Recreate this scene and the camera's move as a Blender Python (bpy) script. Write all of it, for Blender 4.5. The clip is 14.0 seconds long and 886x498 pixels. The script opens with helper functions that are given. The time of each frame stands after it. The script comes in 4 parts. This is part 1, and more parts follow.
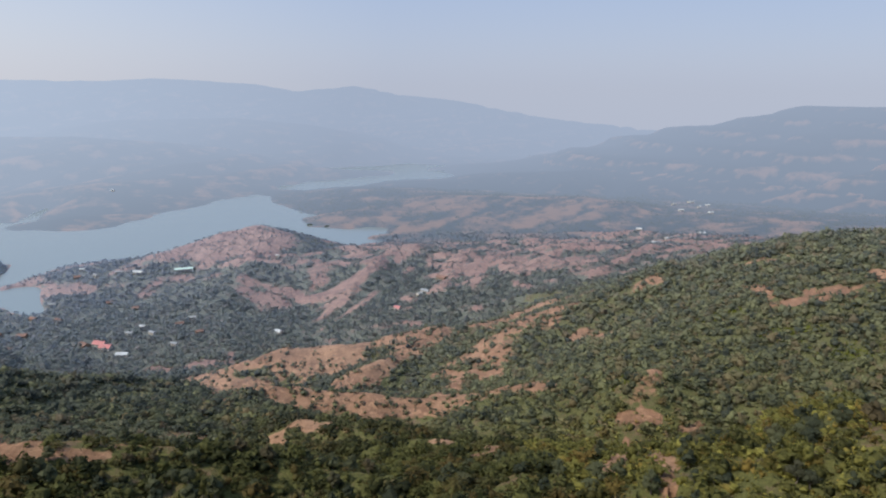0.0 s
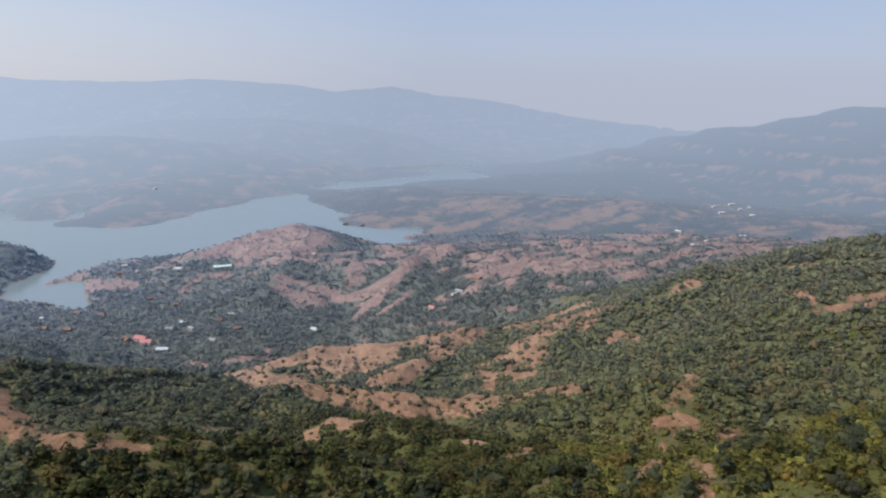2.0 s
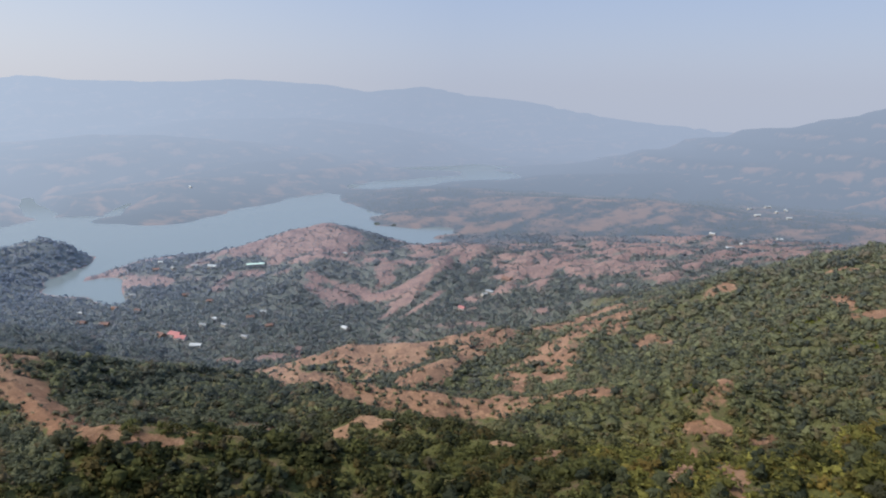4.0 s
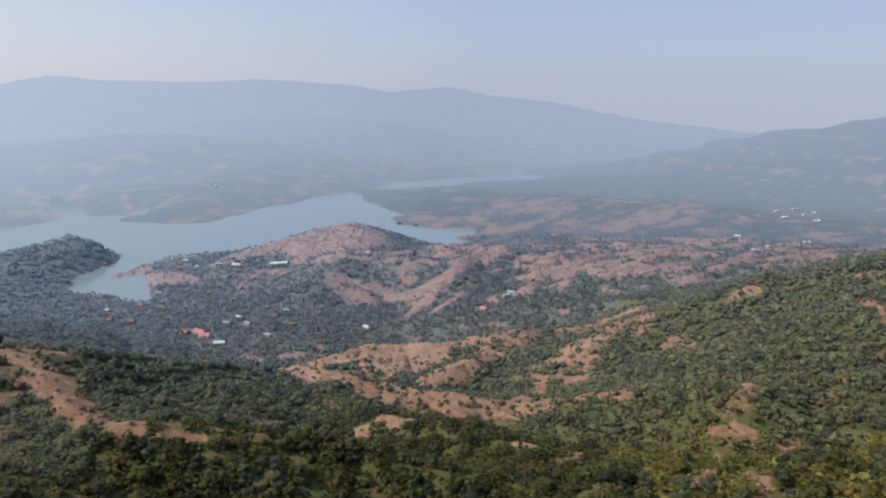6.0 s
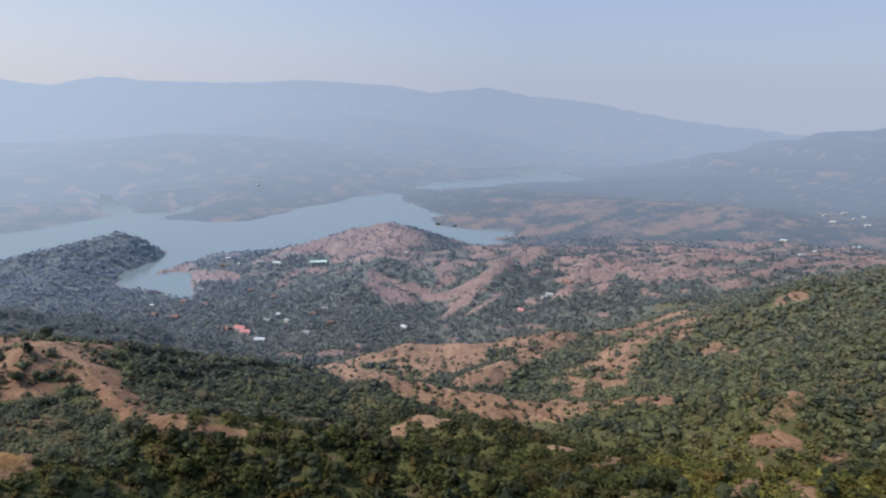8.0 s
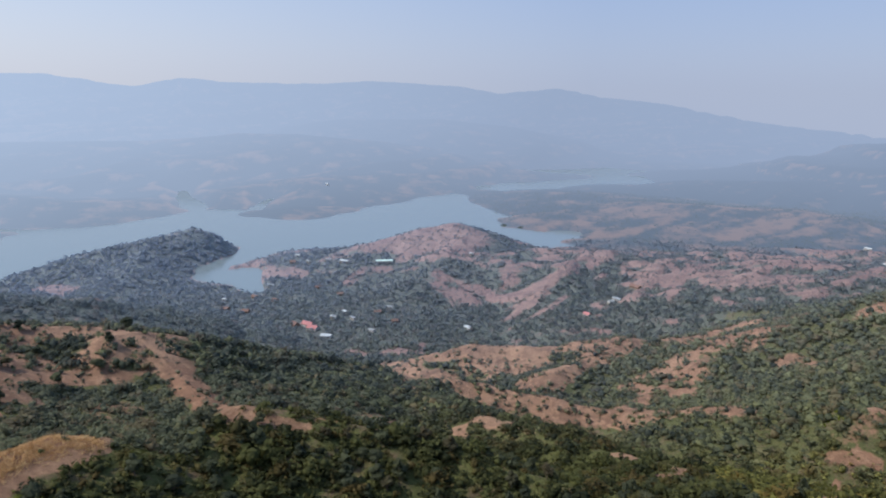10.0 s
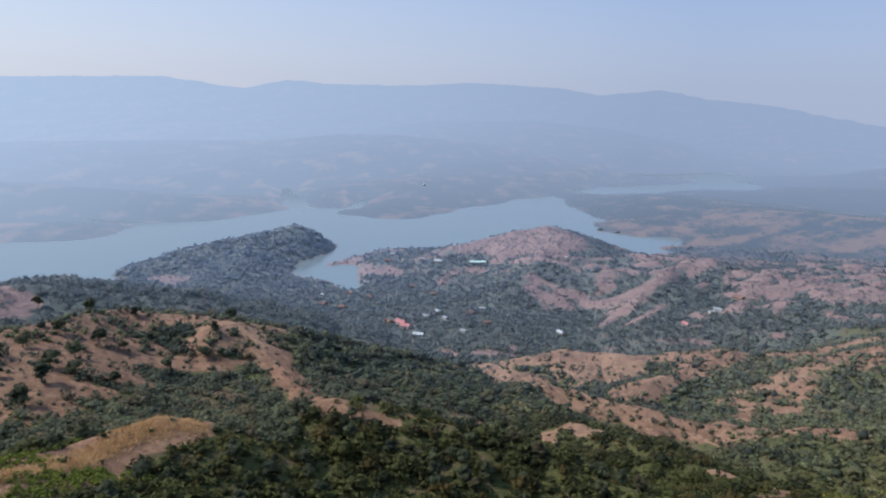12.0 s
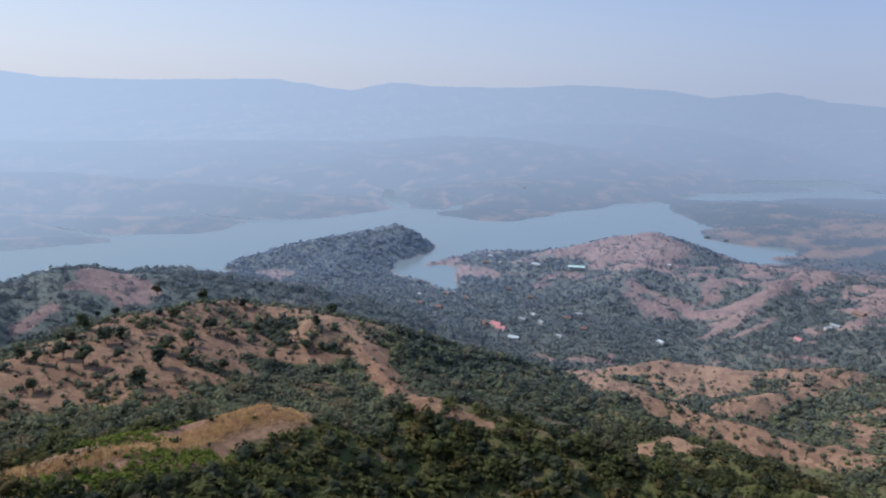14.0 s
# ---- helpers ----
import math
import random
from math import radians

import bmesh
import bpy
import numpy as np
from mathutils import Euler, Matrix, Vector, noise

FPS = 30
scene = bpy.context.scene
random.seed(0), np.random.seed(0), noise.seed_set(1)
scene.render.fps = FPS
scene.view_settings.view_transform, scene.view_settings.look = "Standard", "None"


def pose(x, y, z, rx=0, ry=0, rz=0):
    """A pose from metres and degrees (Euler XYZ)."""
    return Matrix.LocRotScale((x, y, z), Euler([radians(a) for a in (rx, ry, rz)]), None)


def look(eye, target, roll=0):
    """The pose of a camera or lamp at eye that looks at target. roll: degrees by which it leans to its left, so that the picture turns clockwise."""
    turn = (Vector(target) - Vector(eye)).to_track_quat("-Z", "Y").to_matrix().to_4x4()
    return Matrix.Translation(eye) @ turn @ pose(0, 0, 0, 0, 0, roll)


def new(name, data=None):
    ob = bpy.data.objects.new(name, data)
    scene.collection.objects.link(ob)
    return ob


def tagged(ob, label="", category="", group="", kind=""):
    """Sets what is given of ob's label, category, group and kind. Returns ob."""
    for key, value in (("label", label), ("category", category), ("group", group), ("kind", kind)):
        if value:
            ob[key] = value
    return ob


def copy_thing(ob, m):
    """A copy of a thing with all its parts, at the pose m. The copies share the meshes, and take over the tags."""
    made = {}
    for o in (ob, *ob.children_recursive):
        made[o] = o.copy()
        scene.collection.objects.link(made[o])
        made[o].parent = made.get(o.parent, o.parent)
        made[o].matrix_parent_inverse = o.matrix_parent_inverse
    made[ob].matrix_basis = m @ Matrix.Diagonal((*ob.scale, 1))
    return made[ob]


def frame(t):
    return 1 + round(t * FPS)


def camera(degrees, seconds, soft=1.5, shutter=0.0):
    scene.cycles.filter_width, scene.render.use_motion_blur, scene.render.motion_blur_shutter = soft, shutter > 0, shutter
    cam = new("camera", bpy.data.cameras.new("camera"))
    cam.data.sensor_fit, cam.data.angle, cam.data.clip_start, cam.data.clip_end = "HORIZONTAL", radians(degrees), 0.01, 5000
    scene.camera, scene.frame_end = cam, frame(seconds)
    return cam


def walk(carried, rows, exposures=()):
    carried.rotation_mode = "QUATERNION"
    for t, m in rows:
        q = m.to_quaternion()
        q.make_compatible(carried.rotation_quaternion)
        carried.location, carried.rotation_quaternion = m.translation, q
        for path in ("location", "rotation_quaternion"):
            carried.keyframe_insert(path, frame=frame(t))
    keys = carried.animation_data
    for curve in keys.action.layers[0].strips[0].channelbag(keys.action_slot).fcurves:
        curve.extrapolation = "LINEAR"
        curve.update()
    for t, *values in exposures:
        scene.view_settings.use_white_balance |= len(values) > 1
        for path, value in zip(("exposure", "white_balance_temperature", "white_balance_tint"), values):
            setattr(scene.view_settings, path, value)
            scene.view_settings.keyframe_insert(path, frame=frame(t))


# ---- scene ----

# The drone hovers 300 m above the lake and turns slowly to its left.
cam = camera(63.657, 14.0, soft=2.0)
EYE = 300.0
ROWS = [
    (0.0, 0.0, -12.787, 0.783), (0.5, 0.724, -12.789, 0.775), (1.0, 1.470, -12.788, 0.772), (1.5, 2.200, -12.791, 0.775),
    (2.0, 2.891, -12.800, 0.783), (2.5, 3.577, -12.808, 0.785), (3.0, 4.258, -12.813, 0.800), (5.5, 6.754, -12.820, 0.835),
    (6.0, 7.212, -12.825, 0.828), (6.5, 7.758, -12.828, 0.831), (7.0, 8.336, -12.825, 0.835), (7.5, 9.298, -12.820, 0.845),
    (10.0, 15.738, -12.817, 0.825), (10.5, 17.602, -12.820, 0.818), (11.0, 19.563, -12.813, 0.808), (11.5, 21.519, -12.802, 0.805),
    (12.0, 23.455, -12.795, 0.790), (12.5, 25.419, -12.782, 0.768), (13.0, 27.358, -12.764, 0.750), (13.5, 29.372, -12.746, 0.750),
    (14.0, 31.497, -12.729, 0.752),
]


def aim(yaw, pitch, lean):
    return pose(0, 0, EYE, 0, 0, yaw) @ pose(0, 0, 0, 90 + pitch) @ pose(0, 0, 0, 0, 0, lean)


walk(cam, [(t, aim(yaw, pitch, lean)) for t, yaw, pitch, lean in ROWS], [(0.0, 0.09, 6250, 10), (3.0, 0.08, 6220, 10), (7.5, 0.05, 6080, 10), (10.5, 0.0, 5750, 10), (14.0, -0.02, 5600, 10)])

# ---- light ----
SUN_BEARING, SUN_HEIGHT = 115.0, 47.0   # degrees to the left of straight ahead, degrees above the horizon
world = bpy.data.worlds.new("world")
scene.world = world
world.use_nodes = True
wn = world.node_tree
sky = wn.nodes.new("ShaderNodeTexSky")
sky.sky_type, sky.sun_disc = "NISHITA", False
sky.sun_elevation, sky.sun_rotation = radians(SUN_HEIGHT), radians(-SUN_BEARING)
sky.air_density, sky.dust_density, sky.ozone_density, sky.altitude = 1.0, 2.0, 3.0, 0
# Dust whitens the sky near the horizon.
tc = wn.nodes.new("ShaderNodeTexCoord")
split = wn.nodes.new("ShaderNodeSeparateXYZ")
wn.links.new(tc.outputs["Generated"], split.inputs[0])
veil = wn.nodes.new("ShaderNodeValToRGB")
for e, (p, c) in zip(veil.color_ramp.elements, ((0.0, (6.0, 6.4, 7.3, 1)), (0.3, (3.4, 5.0, 7.8, 1)))):
    e.position, e.color = p, c
wn.links.new(split.outputs["Z"], veil.inputs["Fac"])
hazy = wn.nodes.new("ShaderNodeMix")
hazy.data_type = "RGBA"
hazy.inputs["Factor"].default_value = 0.78
wn.links.new(sky.outputs["Color"], hazy.inputs["A"])
wn.links.new(veil.outputs["Color"], hazy.inputs["B"])
background = wn.nodes["Background"]
background.inputs["Strength"].default_value = 0.10
toward = wn.nodes.new("ShaderNodeVectorMath")
toward.operation = "DOT_PRODUCT"
toward.inputs[1].default_value = (-math.sin(radians(SUN_BEARING)), math.cos(radians(SUN_BEARING)), 0)
wn.links.new(tc.outputs["Generated"], toward.inputs[0])
glare = wn.nodes.new("ShaderNodeMapRange")
glare.inputs["From Min"].default_value, glare.inputs["From Max"].default_value = -0.35, 0.75
wn.links.new(toward.outputs["Value"], glare.inputs["Value"])
tone = wn.nodes.new("ShaderNodeMix")
tone.data_type = "RGBA"
tone.inputs["A"].default_value, tone.inputs["B"].default_value = (0.90, 0.90, 0.93, 1), (1.50, 1.35, 1.16, 1)
wn.links.new(glare.outputs["Result"], tone.inputs["Factor"])
lit = wn.nodes.new("ShaderNodeMix")
lit.data_type, lit.blend_type = "RGBA", "MULTIPLY"
lit.inputs["Factor"].default_value = 1.0
wn.links.new(hazy.outputs["Result"], lit.inputs["A"])
wn.links.new(tone.outputs["Result"], lit.inputs["B"])
wn.links.new(lit.outputs["Result"], background.inputs["Color"])

sun = new("sun", bpy.data.lights.new("sun", "SUN"))
sun.data.energy, sun.data.angle, sun.data.color = 3.9, radians(2.0), (1.0, 0.93, 0.82)
az, el = radians(SUN_BEARING), radians(SUN_HEIGHT)
sun.matrix_world = look((0, 0, 0), (math.sin(az) * math.cos(el), -math.cos(az) * math.cos(el), -math.sin(el)))


# ---- materials ----
def material(name, rough=0.9, metal=0.0):
    m = bpy.data.materials.new(name)
    m.use_nodes = True
    b = m.node_tree.nodes["Principled BSDF"]
    b.inputs["Roughness"].default_value, b.inputs["Metallic"].default_value = rough, metal
    b.inputs["Specular IOR Level"].default_value = 0.2
    return m, m.node_tree, b


def noise_node(nt, scale, detail=4.0, rough=0.6, out="Fac", coords="Object"):
    tc = nt.nodes.new("ShaderNodeTexCoord")
    n = nt.nodes.new("ShaderNodeTexNoise")
    n.inputs["Scale"].default_value, n.inputs["Detail"].default_value, n.inputs["Roughness"].default_value = scale, detail, rough
    nt.links.new(tc.outputs[coords], n.inputs["Vector"])
    return n.outputs[out]


def ramp(nt, fac, stops):
    r = nt.nodes.new("ShaderNodeValToRGB")
    while len(r.color_ramp.elements) < len(stops):
        r.color_ramp.elements.new(0.5)
    for e, (p, c) in zip(r.color_ramp.elements, stops):
        e.position, e.color = p, (*c, 1)
    nt.links.new(fac, r.inputs["Fac"])
    return r.outputs["Color"]


def blend(nt, fac, a, b):
    m = nt.nodes.new("ShaderNodeMix")
    m.data_type = "RGBA"
    for sock, v in ((m.inputs["Factor"], fac), (m.inputs["A"], a), (m.inputs["B"], b)):
        if isinstance(v, (int, float)):
            sock.default_value = v
        elif isinstance(v, tuple):
            sock.default_value = (*v, 1)
        else:
            nt.links.new(v, sock)
    return m.outputs["Result"]


def bump(nt, b, height, strength, distance):
    n = nt.nodes.new("ShaderNodeBump")
    n.inputs["Strength"].default_value, n.inputs["Distance"].default_value = strength, distance
    nt.links.new(height, n.inputs["Height"])
    nt.links.new(n.outputs["Normal"], b.inputs["Normal"])


def math_node(nt, op, a, b):
    m = nt.nodes.new("ShaderNodeMath")
    m.operation = op
    for sock, v in zip(m.inputs, (a, b)):
        if isinstance(v, (int, float)):
            sock.default_value = v
        else:
            nt.links.new(v, sock)
    return m.outputs[0]


HAZE_TINT = (0.42, 0.485, 0.62)   # the colour of distance haze, painted into leaves and soil


def haze_tinted(nt, col, share=1.0):
    """Colour with distance haze painted in, as much as the attribute read here says."""
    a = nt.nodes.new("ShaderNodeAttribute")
    a.attribute_name = "painted_haze"
    return blend(nt, math_node(nt, "MULTIPLY", a.outputs["Fac"], share), col, HAZE_TINT)


def soil(name, earth, grass, scrub):
    """Dry hillside: bare earth and straw, scrub where the attribute 'cover' says that it grows."""
    m, nt, b = material(name, 0.95)
    a = nt.nodes.new("ShaderNodeAttribute")
    a.attribute_name = "cover"
    n0, n1, n2, n3 = noise_node(nt, 0.011, 5), noise_node(nt, 0.05, 6, 0.7), noise_node(nt, 0.22, 6, 0.7), noise_node(nt, 1.1, 5, 0.75)
    dry = blend(nt, ramp(nt, n0, [(0.38, (0, 0, 0)), (0.62, (1, 1, 1))]), earth, grass)
    dry = blend(nt, ramp(nt, n1, [(0.45, (0, 0, 0)), (0.62, (0.8, 0.8, 0.8))]), dry, tuple(c * 0.6 for c in earth))
    dry = blend(nt, ramp(nt, n2, [(0.5, (0, 0, 0)), (0.66, (0.8, 0.8, 0.8))]), dry, tuple(min(1, c * 1.2) for c in grass))
    dry = blend(nt, ramp(nt, n3, [(0.5, (0, 0, 0)), (0.7, (0.7, 0.7, 0.7))]), dry, tuple(c * 0.55 for c in earth))
    place = nt.nodes.new("ShaderNodeTexCoord")
    xyz = nt.nodes.new("ShaderNodeSeparateXYZ")
    nt.links.new(place.outputs["Object"], xyz.inputs[0])
    west = math_node(nt, "ADD", math_node(nt, "MULTIPLY", xyz.outputs["X"], -0.005), math_node(nt, "MULTIPLY", n0, 0.6))
    red = blend(nt, n2, tuple(0.95 * e * k for e, k in zip(earth, (0.66, 0.47, 0.68))), tuple(0.95 * g * k for g, k in zip(grass, (0.66, 0.47, 0.68))))
    dry = blend(nt, ramp(nt, west, [(1.0, (0, 0, 0)), (1.45, (0.85, 0.85, 0.85))]), dry, red)
    wander = math_node(nt, "ADD", math_node(nt, "MULTIPLY", math_node(nt, "SUBTRACT", n1, 0.5), 0.9), math_node(nt, "MULTIPLY", math_node(nt, "SUBTRACT", n2, 0.5), 1.3))
    green = blend(nt, ramp(nt, n3, [(0.35, (0, 0, 0)), (0.7, (1, 1, 1))]), scrub, tuple(c * 2.0 for c in scrub))
    green = blend(nt, ramp(nt, noise_node(nt, 0.1, 6, 0.75), [(0.52, (0, 0, 0)), (0.66, (0.7, 0.7, 0.7))]), green, tuple(0.6 * c + 0.03 for c in earth))
    col = blend(nt, ramp(nt, math_node(nt, "ADD", a.outputs["Fac"], wander), [(0.4, (0, 0, 0)), (0.6, (1, 1, 1))]), dry, green)
    # Distance haze is painted into the soil's base colour.
    nt.links.new(haze_tinted(nt, col, 0.4), b.inputs["Base Color"])
    bump(nt, b, math_node(nt, "ADD", n2, n3), 0.8, 1.2)
    return m


def foliage(name, dark, light, random_source, dry=0.12):
    """Leaves: each plant has a tone of its own, some of them dry and brownish, each spray a little of its own."""
    m, nt, b = material(name, 0.8)
    spray = nt.nodes.new("ShaderNodeNewGeometry").outputs["Random Per Island"]
    if random_source == "plant":
        a = nt.nodes.new("ShaderNodeAttribute")
        a.attribute_name = "tone"
        own = a.outputs["Fac"]
    else:
        own = nt.nodes.new("ShaderNodeObjectInfo").outputs["Random"]
    big = noise_node(nt, 0.03, 3, coords="Object")
    fac = math_node(nt, "ADD", math_node(nt, "MULTIPLY", own, 0.5), math_node(nt, "MULTIPLY", big, 0.5))
    fac = math_node(nt, "ADD", fac, math_node(nt, "MULTIPLY", math_node(nt, "SUBTRACT", spray, 0.5), 0.3))
    mid = tuple((p + q) / 2 for p, q in zip(dark, light))
    col = ramp(nt, fac, [(0.2, dark), (0.5, mid), (0.8, light)])
    brown = (mid[0] * 1.35 + 0.01, mid[1] * 1.02, mid[2] * 1.0)
    turn = math_node(nt, "MULTIPLY", own, 7.13)
    turn = math_node(nt, "FRACT", turn, 0.0)
    col = blend(nt, ramp(nt, turn, [(max(0.0, 1 - 2 * dry), (0, 0, 0)), (1.0, (1, 1, 1))]), col, brown)
    # Distance haze is painted into the leaf colour as well.
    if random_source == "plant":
        col = haze_tinted(nt, col)
    nt.links.new(col, b.inputs["Base Color"])
    through_leaf = nt.nodes.new("ShaderNodeBsdfTranslucent")
    nt.links.new(col, through_leaf.inputs["Color"])
    mix = nt.nodes.new("ShaderNodeMixShader")
    mix.inputs[0].default_value = 0.4
    nt.links.new(b.outputs[0], mix.inputs[1])
    nt.links.new(through_leaf.outputs[0], mix.inputs[2])
    out = [n for n in nt.nodes if n.type == "OUTPUT_MATERIAL"][0]
    nt.links.new(mix.outputs[0], out.inputs["Surface"])
    return m


M_NEAR = soil("hillside_near", (0.262, 0.135, 0.074), (0.36, 0.207, 0.117), (0.072, 0.07, 0.021))
M_MID = soil("hillside_red", (0.225, 0.122, 0.09), (0.3, 0.18, 0.13), (0.072, 0.075, 0.048))


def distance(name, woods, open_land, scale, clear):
    """Land beyond the lake, with haze painted into its emission by 'air', paler to the 'west'; clear: how far woods and
    open land tell apart.
    """
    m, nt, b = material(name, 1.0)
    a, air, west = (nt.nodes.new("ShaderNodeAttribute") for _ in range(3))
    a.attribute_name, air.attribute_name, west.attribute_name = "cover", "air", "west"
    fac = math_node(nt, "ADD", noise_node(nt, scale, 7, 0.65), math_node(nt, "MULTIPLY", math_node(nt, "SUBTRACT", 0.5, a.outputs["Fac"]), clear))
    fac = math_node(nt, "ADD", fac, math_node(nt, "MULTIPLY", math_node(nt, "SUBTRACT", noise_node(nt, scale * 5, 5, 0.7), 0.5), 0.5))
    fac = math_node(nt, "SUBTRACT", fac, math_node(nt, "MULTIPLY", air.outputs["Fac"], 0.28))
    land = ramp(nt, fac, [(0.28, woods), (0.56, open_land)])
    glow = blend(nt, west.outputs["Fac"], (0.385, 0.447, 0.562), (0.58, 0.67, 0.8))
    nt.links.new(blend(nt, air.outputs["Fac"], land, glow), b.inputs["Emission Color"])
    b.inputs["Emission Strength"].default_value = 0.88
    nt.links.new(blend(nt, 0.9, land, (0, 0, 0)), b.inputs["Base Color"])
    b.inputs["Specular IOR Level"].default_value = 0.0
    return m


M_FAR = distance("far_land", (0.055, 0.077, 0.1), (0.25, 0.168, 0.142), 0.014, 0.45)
M_WATER, nt_, b_ = material("lake_water", 0.12)
b_.inputs["Base Color"].default_value = (0.19, 0.222, 0.222, 1)
b_.inputs["Specular IOR Level"].default_value = 0.5
bump(nt_, b_, noise_node(nt_, 0.4, 4), 0.25, 0.3)
M_LEAF_NEAR = foliage("leaves_near", (0.044, 0.044, 0.0135), (0.3, 0.268, 0.06), "plant", 0.12)
M_LEAF_CLUMP = foliage("leaves_clumps", (0.036, 0.038, 0.0115), (0.185, 0.17, 0.042), "plant", 0.12)
M_LEAF_FRESH = foliage("leaves_fresh", (0.13, 0.15, 0.0208), (0.299, 0.305, 0.039), "plant", 0.05)
M_LEAF_MID = foliage("leaves_mid", (0.046, 0.051, 0.024), (0.22, 0.215, 0.078), "plant", 0.14)
# Village leaves: greyed to imitate haze, with more haze mixed in by range.
M_LEAF_VILLAGE = foliage("leaves_village", (0.06, 0.068, 0.038), (0.21, 0.21, 0.115), "plant", 0.12)
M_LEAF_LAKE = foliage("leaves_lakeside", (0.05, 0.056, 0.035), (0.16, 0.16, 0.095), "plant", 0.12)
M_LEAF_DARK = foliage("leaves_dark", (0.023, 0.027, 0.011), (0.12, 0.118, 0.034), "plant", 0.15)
# Darker, bluer copy of leaves_mid: the slope's shade is put into the colour.
M_LEAF_MID_SHADED = foliage("leaves_mid_shaded", (0.028, 0.034, 0.017), (0.12, 0.125, 0.055), "plant", 0.12)
M_LEAF_HILL = foliage("leaves_hill", (0.064, 0.07, 0.044), (0.2, 0.2, 0.105), "plant", 0.15)
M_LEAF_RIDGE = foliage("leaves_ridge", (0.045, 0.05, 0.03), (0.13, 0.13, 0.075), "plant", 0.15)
M_LEAF_TREE = foliage("leaves_tree", (0.036, 0.043, 0.026), (0.115, 0.118, 0.055), "object", 0.1)
M_STRAW, nt_, b_ = material("dry_grass", 0.85)
g_ = nt_.nodes.new("ShaderNodeNewGeometry")
nt_.links.new(ramp(nt_, g_.outputs["Random Per Island"], [(0.0, (0.44, 0.235, 0.1)), (0.5, (0.6, 0.37, 0.155)), (1.0, (0.74, 0.52, 0.25))]), b_.inputs["Base Color"])
M_BARK, nt_, b_ = material("bark", 0.9)
nt_.links.new(ramp(nt_, noise_node(nt_, 3.0, 5), [(0.3, (0.10, 0.075, 0.055)), (0.7, (0.20, 0.16, 0.125))]), b_.inputs["Base Color"])


def plain(name, colour, rough, stain, scale=0.8):
    m, nt, b = material(name, rough)
    col = ramp(nt, noise_node(nt, scale, 6, 0.7), [(0.35, tuple(c * stain for c in colour)), (0.62, colour)])
    nt.links.new(col, b.inputs["Base Color"])
    return m


M_WALL = plain("lime_wash", (0.6, 0.56, 0.5), 0.9, 0.7)
M_MUD = plain("brick_wall", (0.3, 0.2, 0.15), 0.95, 0.65)
M_TILE = plain("clay_tile", (0.27, 0.165, 0.13), 0.85, 0.6)
M_RED = plain("red_roof", (0.5, 0.21, 0.195), 0.6, 0.75)
M_TIN = plain("white_tin", (0.55, 0.56, 0.55), 0.5, 0.75)
M_GREY = plain("grey_sheet", (0.36, 0.37, 0.37), 0.7, 0.7)
M_GREEN = plain("pale_green_roof", (0.58, 0.72, 0.64), 0.5, 0.8)
M_DOOR = plain("door_wood", (0.10, 0.07, 0.05), 0.7, 0.7)
M_ROCK = plain("weathered_rock", (0.34, 0.29, 0.24), 0.95, 0.55, 1.5)
# Leaves of far trees and islets: they glow by emission like the far land.
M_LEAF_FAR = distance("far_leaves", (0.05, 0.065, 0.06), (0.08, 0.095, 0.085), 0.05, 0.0)

